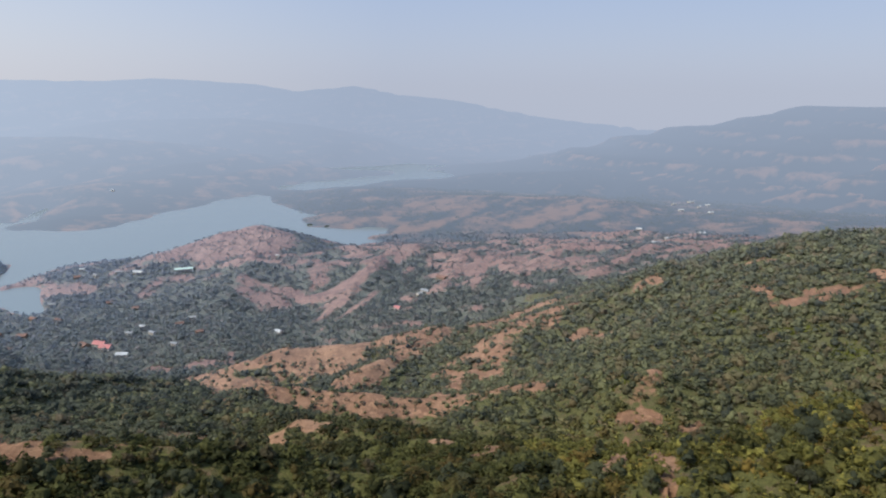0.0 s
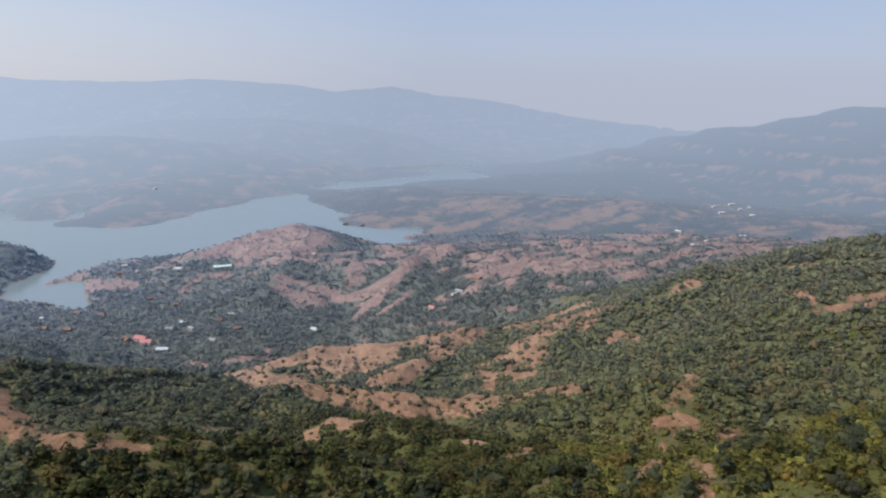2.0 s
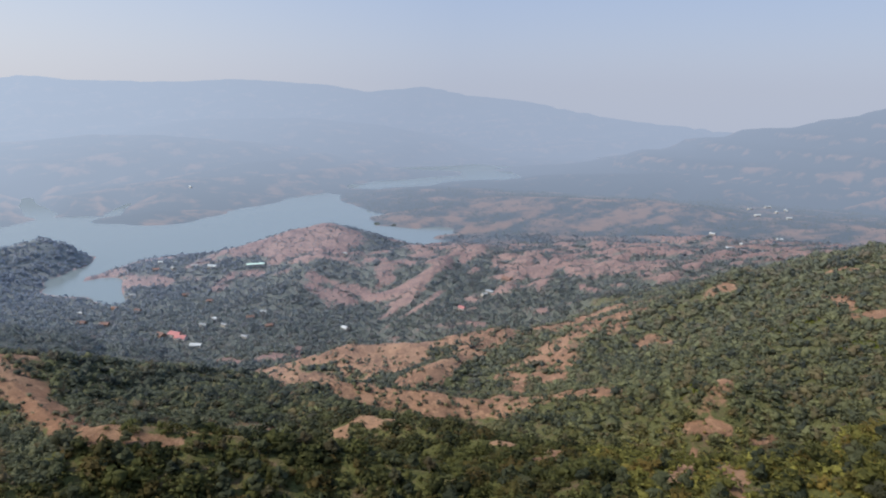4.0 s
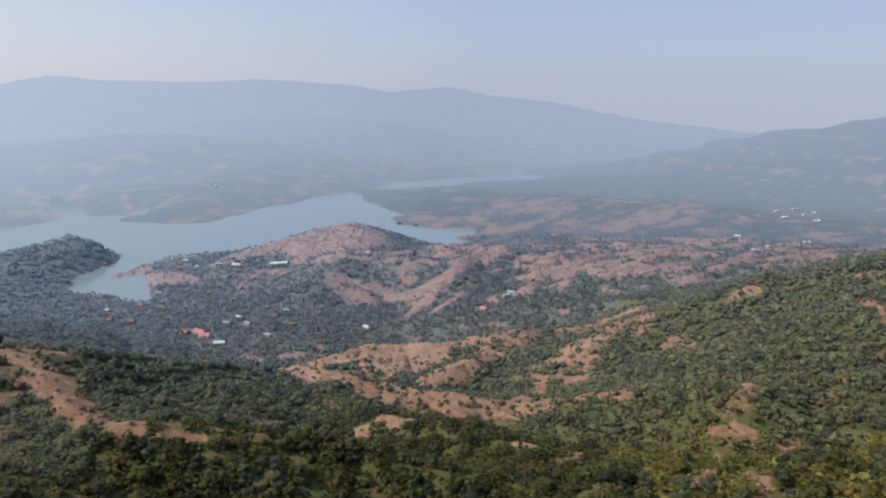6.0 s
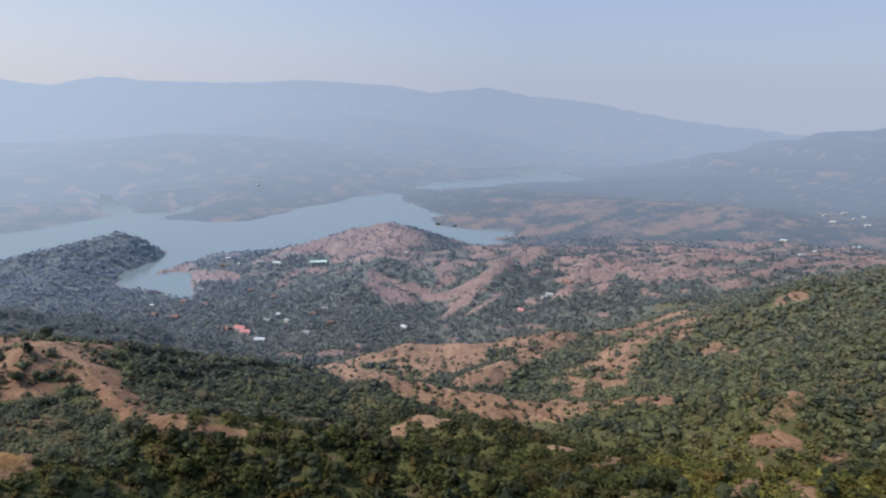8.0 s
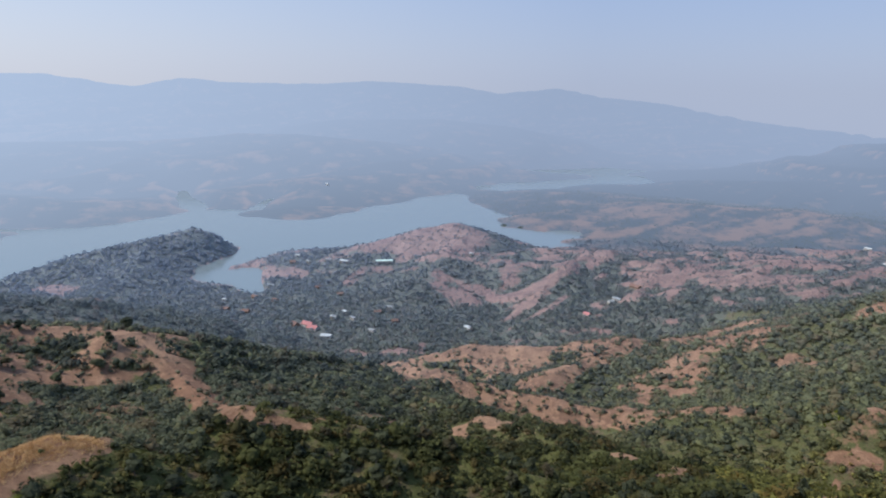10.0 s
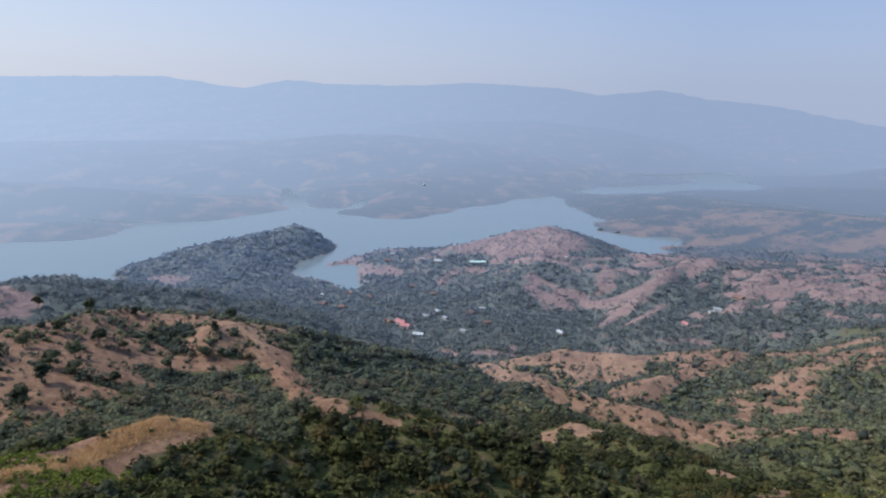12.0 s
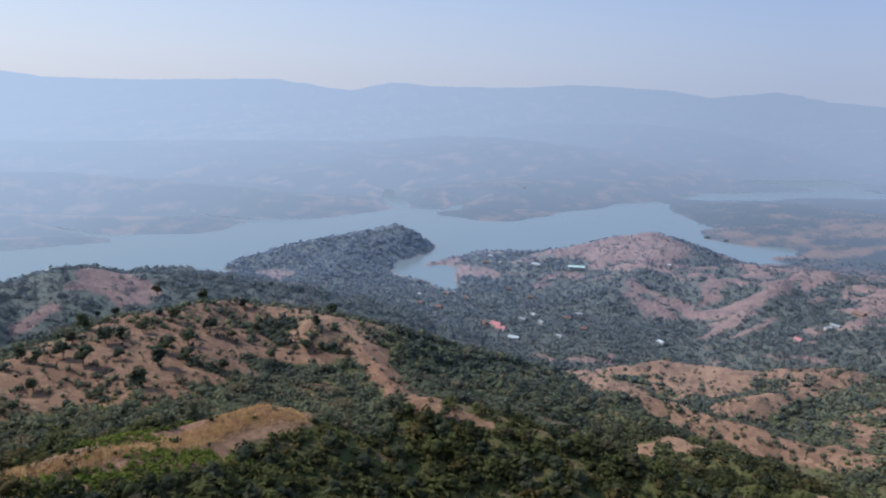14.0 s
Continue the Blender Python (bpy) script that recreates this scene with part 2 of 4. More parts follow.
# ---- terrain ----
# Ridges: x, y, height, and how far to the left and right of it the slope reaches the lake's level.
RIDGES = {
    "village_flat": [(-502, 853, 6, 35, 130), (-390, 800, 9, 150, 180), (-283, 738, 13, 230, 190), (-216, 645, 20, 180, 180), (-164, 536, 40, 150, 160)],
    "view_hill": [(122, -689, 330, 1200, 1200), (0, -250, 280, 800, 800), (0, 5, 235, 500, 500)],
    "grass_knoll": [(-116, 31, 228, 330, 330), (-146, 65, 219, 300, 330), (-150, 83, 215, 290, 330), (-163, 124, 202, 270, 330), (-157, 149, 200, 220, 330), (-146, 159, 193, 200, 320)],
    "south_slope": [(-123, 197, 190, 150, 400), (-103, 204, 187, 170, 400), (-81, 207, 183, 165, 400), (-55, 211, 177, 165, 400), (-26, 210, 174, 175, 400), (4, 205, 176, 175, 400), (30, 196, 182, 185, 400), (52, 185, 190, 200, 420), (72, 176, 198, 220, 450), (92, 166, 210, 260, 500), (115, 164, 220, 330, 600)],
    "green_ridge": [(485, 280, 235, 560, 500), (401, 446, 222, 480, 420), (330, 525, 199, 430, 330), (298, 566, 184, 400, 280), (286, 584, 157, 380, 260), (240, 593, 142, 330, 230), (198, 598, 152, 290, 220), (162, 588, 133, 240, 200), (125, 587, 97, 200, 180)],
    "east_slope": [(65, 425, 112, 140, 180), (91, 400, 129, 190, 220), (113, 384, 144, 240, 260)],
    "near_spur": [(65, 425, 113, 190, 150), (26, 439, 103, 190, 130), (-15, 445, 97, 180, 125), (-50, 447, 95, 180, 120), (-84, 447, 97, 170, 115), (-118, 445, 98, 150, 105), (-142, 448, 92, 120, 90)],
    "middle_spur": [(141, 640, 113, 170, 180), (117, 650, 101, 160, 160), (91, 654, 91, 160, 140), (53, 653, 83, 165, 130), (10, 650, 73, 165, 120), (-17, 650, 74, 165, 115), (-44, 648, 68, 160, 110), (-86, 634, 65, 150, 105), (-117, 629, 65, 140, 100), (-147, 623, 62, 125, 95), (-183, 634, 42, 95, 80)],
    "east_rib": [(119, 629, 95, 130, 110), (72, 586, 89, 120, 100), (36, 544, 79, 105, 90), (13, 510, 75, 90, 80)],
    "middle_rib": [(-14, 642, 73, 110, 110), (-41, 604, 68, 100, 100), (-67, 561, 67, 85, 85)],
    "brown_hill": [(-290, 78, 205, 400, 600), (-299, 139, 186, 360, 600), (-332, 224, 181, 340, 430), (-339, 303, 168, 230, 230), (-306, 317, 163, 240, 290), (-267, 318, 160, 245, 260), (-223, 295, 152, 225, 240), (-186, 272, 153, 205, 230), (-155, 257, 157, 190, 230), (-123, 241, 160, 180, 240)],
    "shaded_spur": [(-271, 301, 167, 170, 200), (-252, 348, 144, 150, 180), (-232, 392, 127, 140, 160), (-207, 428, 111, 125, 145), (-175, 456, 96, 110, 120), (-157, 452, 87, 90, 90)],
    "north_hill": [(-576, 1072, 3, 16, 30), (-564, 1088, 9, 60, 160), (-507, 1123, 20, 75, 190), (-445, 1131, 36, 80, 210), (-370, 1192, 53, 95, 240), (-329, 1219, 61, 95, 220), (-288, 1254, 57, 82, 150), (-251, 1270, 43, 62, 95), (-220, 1289, 17, 36, 40)],
    "west_point": [(-737, 1142, 2, 36, 30), (-778, 1094, 45, 80, 60), (-824, 1016, 36, 115, 60), (-880, 924, 25, 115, 45), (-899, 860, 13, 80, 34)],
    "west_body": [(-801, 986, 25, 85, 100), (-721, 852, 15, 85, 110), (-650, 749, 15, 100, 140), (-603, 682, 15, 150, 170), (-690, 735, 14, 190, 220), (-560, 743, 9, 150, 240)],
    "west_hill": [(-648, 236, 150, 380, 380), (-631, 304, 125, 360, 380), (-623, 361, 134, 350, 380), (-598, 419, 123, 330, 360), (-582, 457, 113, 300, 330), (-580, 506, 84, 260, 250), (-601, 601, 30, 170, 150)],
    "village_shore": [(-575, 1050, 4, 150, 45), (-530, 960, 5, 150, 45), (-455, 880, 8, 160, 50)],
    "long_ridge": [(-189, 1170, 26, 90, 180), (-155, 1160, 40, 130, 260), (-64, 1148, 46, 170, 330), (41, 1119, 40, 200, 330), (189, 1084, 62, 260, 360), (331, 1007, 77, 330, 400), (440, 898, 106, 450, 500), (503, 746, 150, 600, 600)],
    "spur_a": [(-294, 1179, 48, 130, 130), (-290, 1082, 44, 130, 130), (-284, 959, 20, 100, 110)],
    "spur_b": [(-80, 1137, 48, 95, 95), (-109, 1034, 46, 90, 90), (-129, 921, 22, 80, 80)],
    "spur_c": [(39, 1109, 46, 95, 95), (18, 1010, 48, 90, 90), (-16, 900, 28, 80, 80)],
    "spur_d": [(189, 1073, 62, 120, 120), (119, 973, 60, 105, 105), (61, 878, 42, 95, 95)],
    "spur_e": [(307, 1004, 80, 140, 140), (225, 902, 78, 125, 125), (158, 815, 60, 110, 110)],
    "far_flat": [(-454, 1999, 5, 90, 60), (-307, 1936, 14, 160, 170), (-129, 1845, 30, 400, 240), (180, 1711, 30, 420, 340), (501, 1541, 36, 600, 500), (839, 1244, 60, 800, 700)],
    "far_rise": [(-120, 1700, 25, 120, 240), (0, 1740, 37, 230, 330), (150, 1713, 44, 250, 330), (292, 1675, 54, 280, 300), (413, 1597, 50, 260, 270), (481, 1526, 29, 240, 230)],
    "near_lowland": [(-105, 1440, 6, 70, 60), (40, 1400, 14, 150, 150), (250, 1340, 22, 200, 220), (420, 1250, 40, 260, 260)],
    "far_back": [(40, 2150, 18, 250, 200), (250, 2240, 40, 300, 300), (600, 2200, 60, 400, 400)],
    "headland_a": [(-1494, 544, 14, 90, 80), (-1377, 732, 10, 60, 55), (-1300, 806, 5, 36, 34)],
    "headland_b": [(-1626, 724, 30, 160, 110), (-1393, 939, 16, 120, 110), (-1291, 1027, 13, 90, 115), (-1245, 1105, 5, 50, 40)],
    "far_shore": [(-2028, 544, 110, 500, 400), (-1775, 1025, 80, 400, 300), (-1486, 1247, 45, 300, 190), (-1271, 1316, 30, 260, 150), (-1201, 1407, 22, 240, 150)],
    "far_shore_b": [(-1141, 1630, 20, 200, 150), (-1053, 1653, 24, 220, 170), (-931, 1827, 40, 300, 300), (-746, 2049, 34, 300, 230), (-655, 2361, 20, 250, 230)],
    "spit": [(-881, 1489, 5, 36, 50), (-803, 1543, 12, 75, 110), (-730, 1602, 8, 50, 65), (-691, 1613, 3, 26, 22)],
    "east_foreland": [(-675, 2355, 24, 150, 140), (-431, 2444, 24, 150, 150), (-263, 2506, 10, 90, 80), (-215, 2560, 3, 40, 40)],
    "table_hill": [(150, 2644, 12, 100, 140), (185, 2644, 30, 200, 250), (450, 2662, 57, 300, 420), (548, 2644, 73, 400, 480), (703, 2607, 125, 500, 560), (915, 2540, 192, 700, 640), (1128, 2453, 236, 800, 700), (1205, 2416, 257, 900, 720), (1671, 1992, 270, 1000, 800)],
    "far_hill_west": [(-2561, 451, 170, 700, 600), (-2252, 1300, 120, 600, 500), (-1874, 1874, 110, 600, 600), (-1662, 2128, 102, 600, 600), (-1419, 2297, 125, 600, 650), (-1238, 2399, 123, 600, 650), (-1016, 2502, 102, 500, 600), (-898, 2493, 40, 350, 430), (-711, 2449, 14, 200, 250)],
    "far_hill_east": [(-1342, 3015, 150, 900, 700), (-910, 3172, 156, 700, 700), (-624, 3240, 129, 600, 600), (-419, 3223, 84, 450, 420), (-236, 3141, 44, 260, 240), (-130, 3080, 16, 300, 200), (60, 3000, 10, 350, 200), (200, 2960, 8, 350, 150)],
    "skyline_west": [(-4483, -392, 347, 900, 1500), (-4347, 1165, 371, 900, 1500), (-4111, 1830, 375, 900, 1500), (-3999, 2064, 359, 900, 1500), (-3940, 2175, 332, 900, 1500), (-3641, 2645, 327, 900, 1500), (-3396, 2952, 335, 900, 1500), (-3148, 3215, 339, 900, 1500), (-2928, 3417, 293, 900, 1500), (-2770, 3546, 273, 900, 1500), (-2683, 3613, 292, 900, 1500), (-2632, 3650, 325, 900, 1500)],
    "skyline": [(-2632, 3650, 325, 900, 1150), (-2549, 3709, 324, 900, 1150), (-2431, 3787, 311, 900, 1150), (-2113, 3973, 304, 900, 1150), (-1916, 4072, 309, 900, 1150), (-1642, 4190, 328, 900, 1150), (-1391, 4280, 316, 900, 1150), (-1134, 4355, 303, 900, 1150), (-936, 4402, 261, 900, 1150)],
    "skyline_east": [(-936, 4402, 261, 900, 1150), (-743, 4438, 276, 900, 1150), (-564, 4465, 300, 900, 1150), (-337, 4487, 253, 900, 1150), (-24, 4500, 229, 900, 1150), (149, 4498, 182, 900, 1150), (533, 4468, 127, 900, 1150), (874, 4414, 64, 900, 1150), (1391, 4280, 41, 900, 1150), (2893, 3447, 104, 900, 1150)],
}
NAMES = list(RIDGES)
NEAR, MID, FAR, SHORE, TABLE, WEST, EAST, SKYLINE = range(8)
ZONE = np.array([MID] + [NEAR] * 11 + [MID] * 11 + [FAR] * 4 + [SHORE] * 6 + [TABLE, WEST, EAST] + [SKYLINE] * 3)
# How much of each ridge is under trees, in the order above.
WOODED = np.array([0.85, 1, 0.9, 1.02, 1, 1.0, 0.62, 0.42, 0.36, 0.36, 0.6, 1.0, 0.42, 1.05, 1.02, 0.92, 0.9, 0.44, 0.52, 0.48, 0.48, 0.46, 0.46, 0.66, 0.5, 0.7, 0.85, 0.6, 0.6, 0.6, 0.6, 0.6, 0.6, 0.8, 0.6, 0.6, 0.6, 0.6, 0.6])
ROUGH = np.array([0.15, 0.8, 0.3, 0.8, 1, 1, 1.2, 1.3, 1, 1, 0.45, 0.5, 0.5, 0.5, 0.4, 1.3, 0.2, 1.5, 1.4, 1.5, 1.5, 1.5, 1.4, 0.6, 0.8, 0.6, 1, 0.3, 0.4, 0.5, 0.5, 0.6, 0.4, 0.7, 0.4, 0.3, 0.8, 0.8, 0.8])

# How strongly spurs and gullies cut each ridge, and how far apart they run.
SPURS = np.array([0.15, 0.7, 0.15, 0.7, 0.7, 0.6, 0.7, 0.7, 0.5, 0.5, 0.3, 0.4, 0.15, 0.15, 0.15, 0.35, 0.15, 0.7, 0.7, 0.7, 0.7, 0.7, 0.7, 0.15, 0.5, 0.15, 0.5, 0.15, 0.15, 0.2, 0.2, 0.15, 0.15, 0.35, 0.5, 0.2, 0.5, 0.5, 0.5])
SPUR_GAP = np.array([60, 60, 60, 60, 60, 60, 60, 60, 60, 60, 60, 60, 60, 60, 60, 60, 60, 60, 60, 60, 60, 60, 60, 120, 120, 120, 120, 120, 120, 120, 120, 120, 120, 260, 260, 260, 260, 260, 260])


def hashed(ix, iy, seed):
    n = (ix * 374761393 + iy * 668265263 + seed * 982451653) & 0x7FFFFFFF
    n = ((n ^ (n >> 13)) * 1274126177) & 0x7FFFFFFF
    return ((n ^ (n >> 16)) & 0xFFFF) / 65535.0


def grain(x, y, size, seed=0):
    """Smooth noise from 0 to 1 with that cell size in metres."""
    u, v = x / size, y / size
    iu, iv = np.floor(u).astype(np.int64), np.floor(v).astype(np.int64)
    fu, fv = u - iu, v - iv
    fu, fv = fu * fu * (3 - 2 * fu), fv * fv * (3 - 2 * fv)
    a, b = hashed(iu, iv, seed), hashed(iu + 1, iv, seed)
    c, d = hashed(iu, iv + 1, seed), hashed(iu + 1, iv + 1, seed)
    return (a * (1 - fu) + b * fu) * (1 - fv) + (c * (1 - fu) + d * fu) * fv


def fractal(x, y, size, octaves=4, seed=0):
    s, w, t = 0, 1.0, 0
    for k in range(octaves):
        s, t = s + w * grain(x, y, size / 2 ** k, seed + 17 * k), t + w
        w *= 0.5
    return s / t


def gullies(x, y, size, seed=0):
    """Noise with sharp creases, as runoff cuts them."""
    s, w, t = 0, 1.0, 0
    for k in range(3):
        s, t = s + w * np.abs(2 * grain(x, y, size / 2 ** k, seed + 31 * k) - 1), t + w
        w *= 0.5
    return s / t


def terrain(x, y):
    """Height of the land at x, y, and which ridge it belongs to."""
    x, y = np.asarray(x, float), np.asarray(y, float)
    wx = x + 26 * (fractal(x, y, 130, 3, 5) - 0.5)
    wy = y + 26 * (fractal(x, y, 130, 3, 9) - 0.5)
    hs = []
    for name in NAMES:
        line = np.array(RIDGES[name], float)
        best = np.full(x.shape, -1e9)
        run = 1000.0 * NAMES.index(name)
        for p, q in zip(line[:-1], line[1:]):
            dx, dy = q[0] - p[0], q[1] - p[1]
            s = np.clip(((wx - p[0]) * dx + (wy - p[1]) * dy) / (dx * dx + dy * dy), 0, 1)
            ox, oy = wx - p[0] - s * dx, wy - p[1] - s * dy
            d = np.hypot(ox, oy)
            side = (dx * oy - dy * ox) / (math.hypot(dx, dy) * np.maximum(d, 1e-6))
            top = p[2] + s * (q[2] - p[2])
            wide_l, wide_r = p[3] + s * (q[3] - p[3]), p[4] + s * (q[4] - p[4])
            reach = (wide_l * (1 + side) + wide_r * (1 - side)) / 2
            along = run + s * math.hypot(dx, dy) + 0.25 * ox
            run += math.hypot(dx, dy)
            turns = along / SPUR_GAP[NAMES.index(name)] + 0.004 * d + np.where(side > 0, 0.0, 7.3)
            comb = 0.3 * np.sin(3.1 * turns + 1.7 * np.sin(0.9 * turns)) + 0.2 * np.sin(7.3 * turns)
            reach = reach * (1 + SPURS[NAMES.index(name)] * comb * np.clip(d / 50, 0, 1))
            drop = np.maximum(top, 4)
            best = np.maximum(best, top - drop * (d / reach) ** 1.2)
        hs.append(best)
    hs = np.array(hs)
    m = hs.max(0)
    k = np.clip(0.08 * m, 0.5, 5.0)
    h = m + k * np.log(np.exp((hs - m) / k).sum(0))
    ragged = np.where(ZONE < FAR, 5.0, 0.0).reshape((-1,) + (1,) * x.ndim) * (fractal(x, y, 45, 3, 91) - 0.5)
    who = (hs + np.where(ZONE % 2 == 1, 1.0, -1.0).reshape((-1,) + (1,) * x.ndim) * ragged).argmax(0)
    rough = ROUGH[who] * np.clip(h / 45, 0, 1)
    h = h + rough * (12 * (fractal(x, y, 110, 3, 3) - 0.5) + 5 * (gullies(x, y, 48, 23) - 0.33) + 4 * (fractal(x, y, 22, 3, 7) - 0.5))
    for x0, y0, x1, y1, wide in INLETS:
        s = np.clip(((wx - x0) * (x1 - x0) + (wy - y0) * (y1 - y0)) / ((x1 - x0) ** 2 + (y1 - y0) ** 2), 0, 1)
        d = np.hypot(wx - x0 - s * (x1 - x0), wy - y0 - s * (y1 - y0))
        h = np.minimum(h, (d - wide * (1 - 0.6 * s)) * 0.4)
    # The table hill rises in steps of basalt.
    step = 42.0
    u = h / step
    f = u - np.floor(u)
    stepped = step * (np.floor(u) + np.clip((f - 0.62) / 0.38, 0, 1) * 0.45 + 0.55 * f)
    h = np.where((ZONE[who] == TABLE) & (h > 60), stepped, h)
    return np.maximum(h, -14), who


# Narrow arms of the lake: x, y from, x, y to, half width.
INLETS = [(-1065, 1505, -1260, 1730, 34), (-1195, 1140, -1360, 1124, 13), (-1285, 846, -1480, 838, 13), (-915, 1545, -955, 1700, 18), (-260, 1455, -140, 1452, 68), (-619, 990, -542, 900, 34), (-156, 1492, -193, 1334, 38)]

BARE_MORE = [
    (-288, 185, 42, 85, 4), (-270, 150, 36, 55, 0), (-305, 285, 60, 55, 20), (-340, 250, 40, 60, 20),
    (-467, 1070, 57, 24, 24), (-379, 1020, 44, 18, 20), (-240, 962, 49, 40, 14), (-327, 1138, 105, 48, 16), (14, 1048, 102, 64, -1), (134, 987, 120, 48, -8),
]
BARE_WEST = [
    (-785, 782, 23, 36, 45),
]
WOODS = [
    (-429, 886, 153, 120, 26), (-310, 862, 76, 100, 20), (-201, 373, 67, 60, 28), (-108, 849, 107, 43, 7), (-1, 582, 25, 26, 0), (13, 880, 29, 40, -1),
    (-82, 969, 32, 36, 5), (-37, 1047, 24, 48, 2), (89, 924, 23, 32, -5), (-39, 577, 75, 30, 4), (69, 556, 28, 20, -7), (-232, 1173, 34, 36, 11),
    (-268, 182, 64, 26, 56), (-248, 274, 29, 12, 42), (-214, 399, 39, 88, 28), (-671, 825, 105, 72, 39),
]
WOODS_MORE = [
    (-246, 1285, 50, 60, 0), (-246, 1290, 45, 50, 0), (-10, 770, 130, 45, 0), (-530, 1070, 90, 60, 0), (-440, 1060, 60, 40, 20),
    (-505, 474, 30, 74, 47), (-560, 314, 21, 14, 61), (-432, 290, 21, 53, 56),
]


# Bare strips along crests and gullies, and small fields: x, y from, x, y to, half width.
NEAR_SPUR_BARE = [
    (-111, 432, -60, 438, 6), (-60, 442, 8, 442, 18), (9, 502, 62, 412, 18), (-51, 428, -37, 426, 4),
    (-80, 348, -58, 335, 3), (-85, 341, -79, 331, 2), (-31, 441, 7, 424, 4),
]
MIDDLE_SPUR_BARE = [
    (-170, 774, -87, 635, 18), (-139, 610, -90, 598, 13), (-93, 618, -45, 583, 8), (-74, 555, -11, 625, 10),
    (-49, 639, -11, 636, 8), (-11, 630, 9, 641, 5), (43, 640, 87, 588, 18), (88, 593, 112, 599, 8),
    (32, 545, 65, 561, 5), (0, 546, 43, 513, 7), (-32, 604, -17, 594, 5), (-172, 618, -182, 778, 18),
]
FIELDS = [
    (-251, 697, -227, 698, 9), (-160, 449, -134, 413, 16), (-141, 396, -123, 380, 3), (-229, 731, -185, 620, 4),
    (-138, 404, -129, 392, 2), (-299, 691, -280, 686, 6),
]
GREEN_RIDGE_BARE = [
    (107, 540, 132, 520, 9), (164, 571, 181, 577, 5), (217, 491, 224, 463, 4), (218, 452, 251, 425, 4),
    (230, 548, 256, 520, 2), (276, 445, 276, 429, 4), (243, 449, 256, 436, 4),
]
GULLY_BARE = [
    (95, 348, 114, 342, 3), (123, 336, 134, 338, 2), (109, 328, 68, 187, 2), (65, 183, 60, 164, 2),
    (96, 335, 55, 199, 2), (13, 255, 23, 260, 9), (14, 277, 23, 272, 3), (7, 386, 12, 376, 2),
    (-7, 282, 3, 282, 2),
]
NEAR_SPUR_BARE = [
    (-112, 435, -60, 438, 6), (-60, 442, 8, 442, 8), (9, 502, 63, 415, 5), (-51, 428, -37, 426, 4),
    (-80, 348, -58, 335, 3), (-85, 341, -79, 333, 2), (-31, 437, 7, 427, 6),
]
MIDDLE_SPUR_BARE = [
    (-133, 627, -86, 630, 9), (-139, 610, -91, 603, 13), (-93, 618, -45, 583, 8), (-74, 555, -11, 625, 10),
    (-49, 639, -11, 636, 8), (-11, 630, 9, 641, 5), (43, 640, 87, 588, 7), (88, 593, 112, 599, 8),
    (32, 545, 65, 561, 5), (0, 546, 43, 513, 6), (-32, 604, -16, 589, 5), (-170, 607, -150, 612, 3),
]
FIELDS = [
    (-251, 697, -227, 698, 9), (-160, 449, -135, 417, 7), (-139, 389, -123, 380, 3), (-229, 731, -182, 609, 4),
    (-138, 404, -130, 396, 2), (-299, 691, -280, 686, 6),
]
GREEN_RIDGE_BARE = [
    (107, 540, 132, 520, 9), (164, 571, 181, 577, 5), (217, 491, 224, 463, 4), (218, 452, 251, 425, 4),
    (230, 548, 256, 520, 2), (276, 445, 276, 429, 4), (243, 449, 256, 436, 4),
]
GULLY_BARE = [
    (95, 351, 116, 348, 2), (127, 344, 135, 341, 2), (112, 336, 68, 187, 2), (65, 183, 60, 164, 2),
    (98, 341, 55, 199, 2), (13, 255, 23, 260, 4), (14, 277, 23, 272, 2), (7, 396, 12, 382, 2),
    (-7, 282, 3, 282, 2),
]
NEAR_SPUR_BARE = [
    (-112, 435, -60, 438, 6), (-60, 442, 8, 442, 8), (9, 502, 63, 415, 5), (-51, 428, -37, 426, 4),
    (-80, 348, -58, 335, 3), (-85, 341, -79, 333, 2), (-31, 437, 7, 427, 6),
]
MIDDLE_SPUR_BARE = [
    (-133, 627, -86, 630, 9), (-139, 610, -91, 603, 13), (-93, 618, -45, 583, 8), (-74, 555, -11, 625, 10),
    (-49, 639, -11, 636, 8), (-11, 630, 9, 641, 5), (43, 640, 87, 588, 7), (88, 593, 112, 599, 8),
    (32, 545, 65, 561, 5), (0, 546, 43, 513, 6), (-32, 604, -16, 589, 5), (-170, 607, -150, 612, 3),
]
FIELDS = [
    (-251, 697, -227, 698, 9), (-160, 449, -135, 417, 7), (-139, 389, -123, 380, 3), (-229, 731, -182, 609, 4),
    (-138, 404, -130, 396, 2), (-299, 691, -280, 686, 6),
]
GREEN_RIDGE_BARE = [
    (107, 540, 132, 520, 9), (164, 571, 181, 577, 5), (217, 491, 224, 463, 4), (218, 452, 251, 425, 4),
    (230, 548, 256, 520, 2), (276, 445, 276, 429, 4), (243, 449, 256, 436, 4),
]
GULLY_BARE = [
    (95, 351, 116, 348, 2), (127, 344, 135, 341, 2), (112, 336, 68, 187, 2), (65, 183, 60, 164, 2),
    (98, 341, 55, 199, 2), (13, 255, 23, 260, 4), (14, 277, 23, 272, 2), (7, 396, 12, 382, 2),
    (-7, 282, 3, 282, 2),
]
NEAR_SPUR_BARE = [
    (-112, 435, -60, 438, 6), (-60, 442, 8, 442, 8), (9, 502, 63, 415, 5), (-51, 428, -37, 426, 4),
    (-80, 348, -58, 335, 3), (-85, 341, -79, 333, 2), (-31, 437, 7, 427, 6),
]
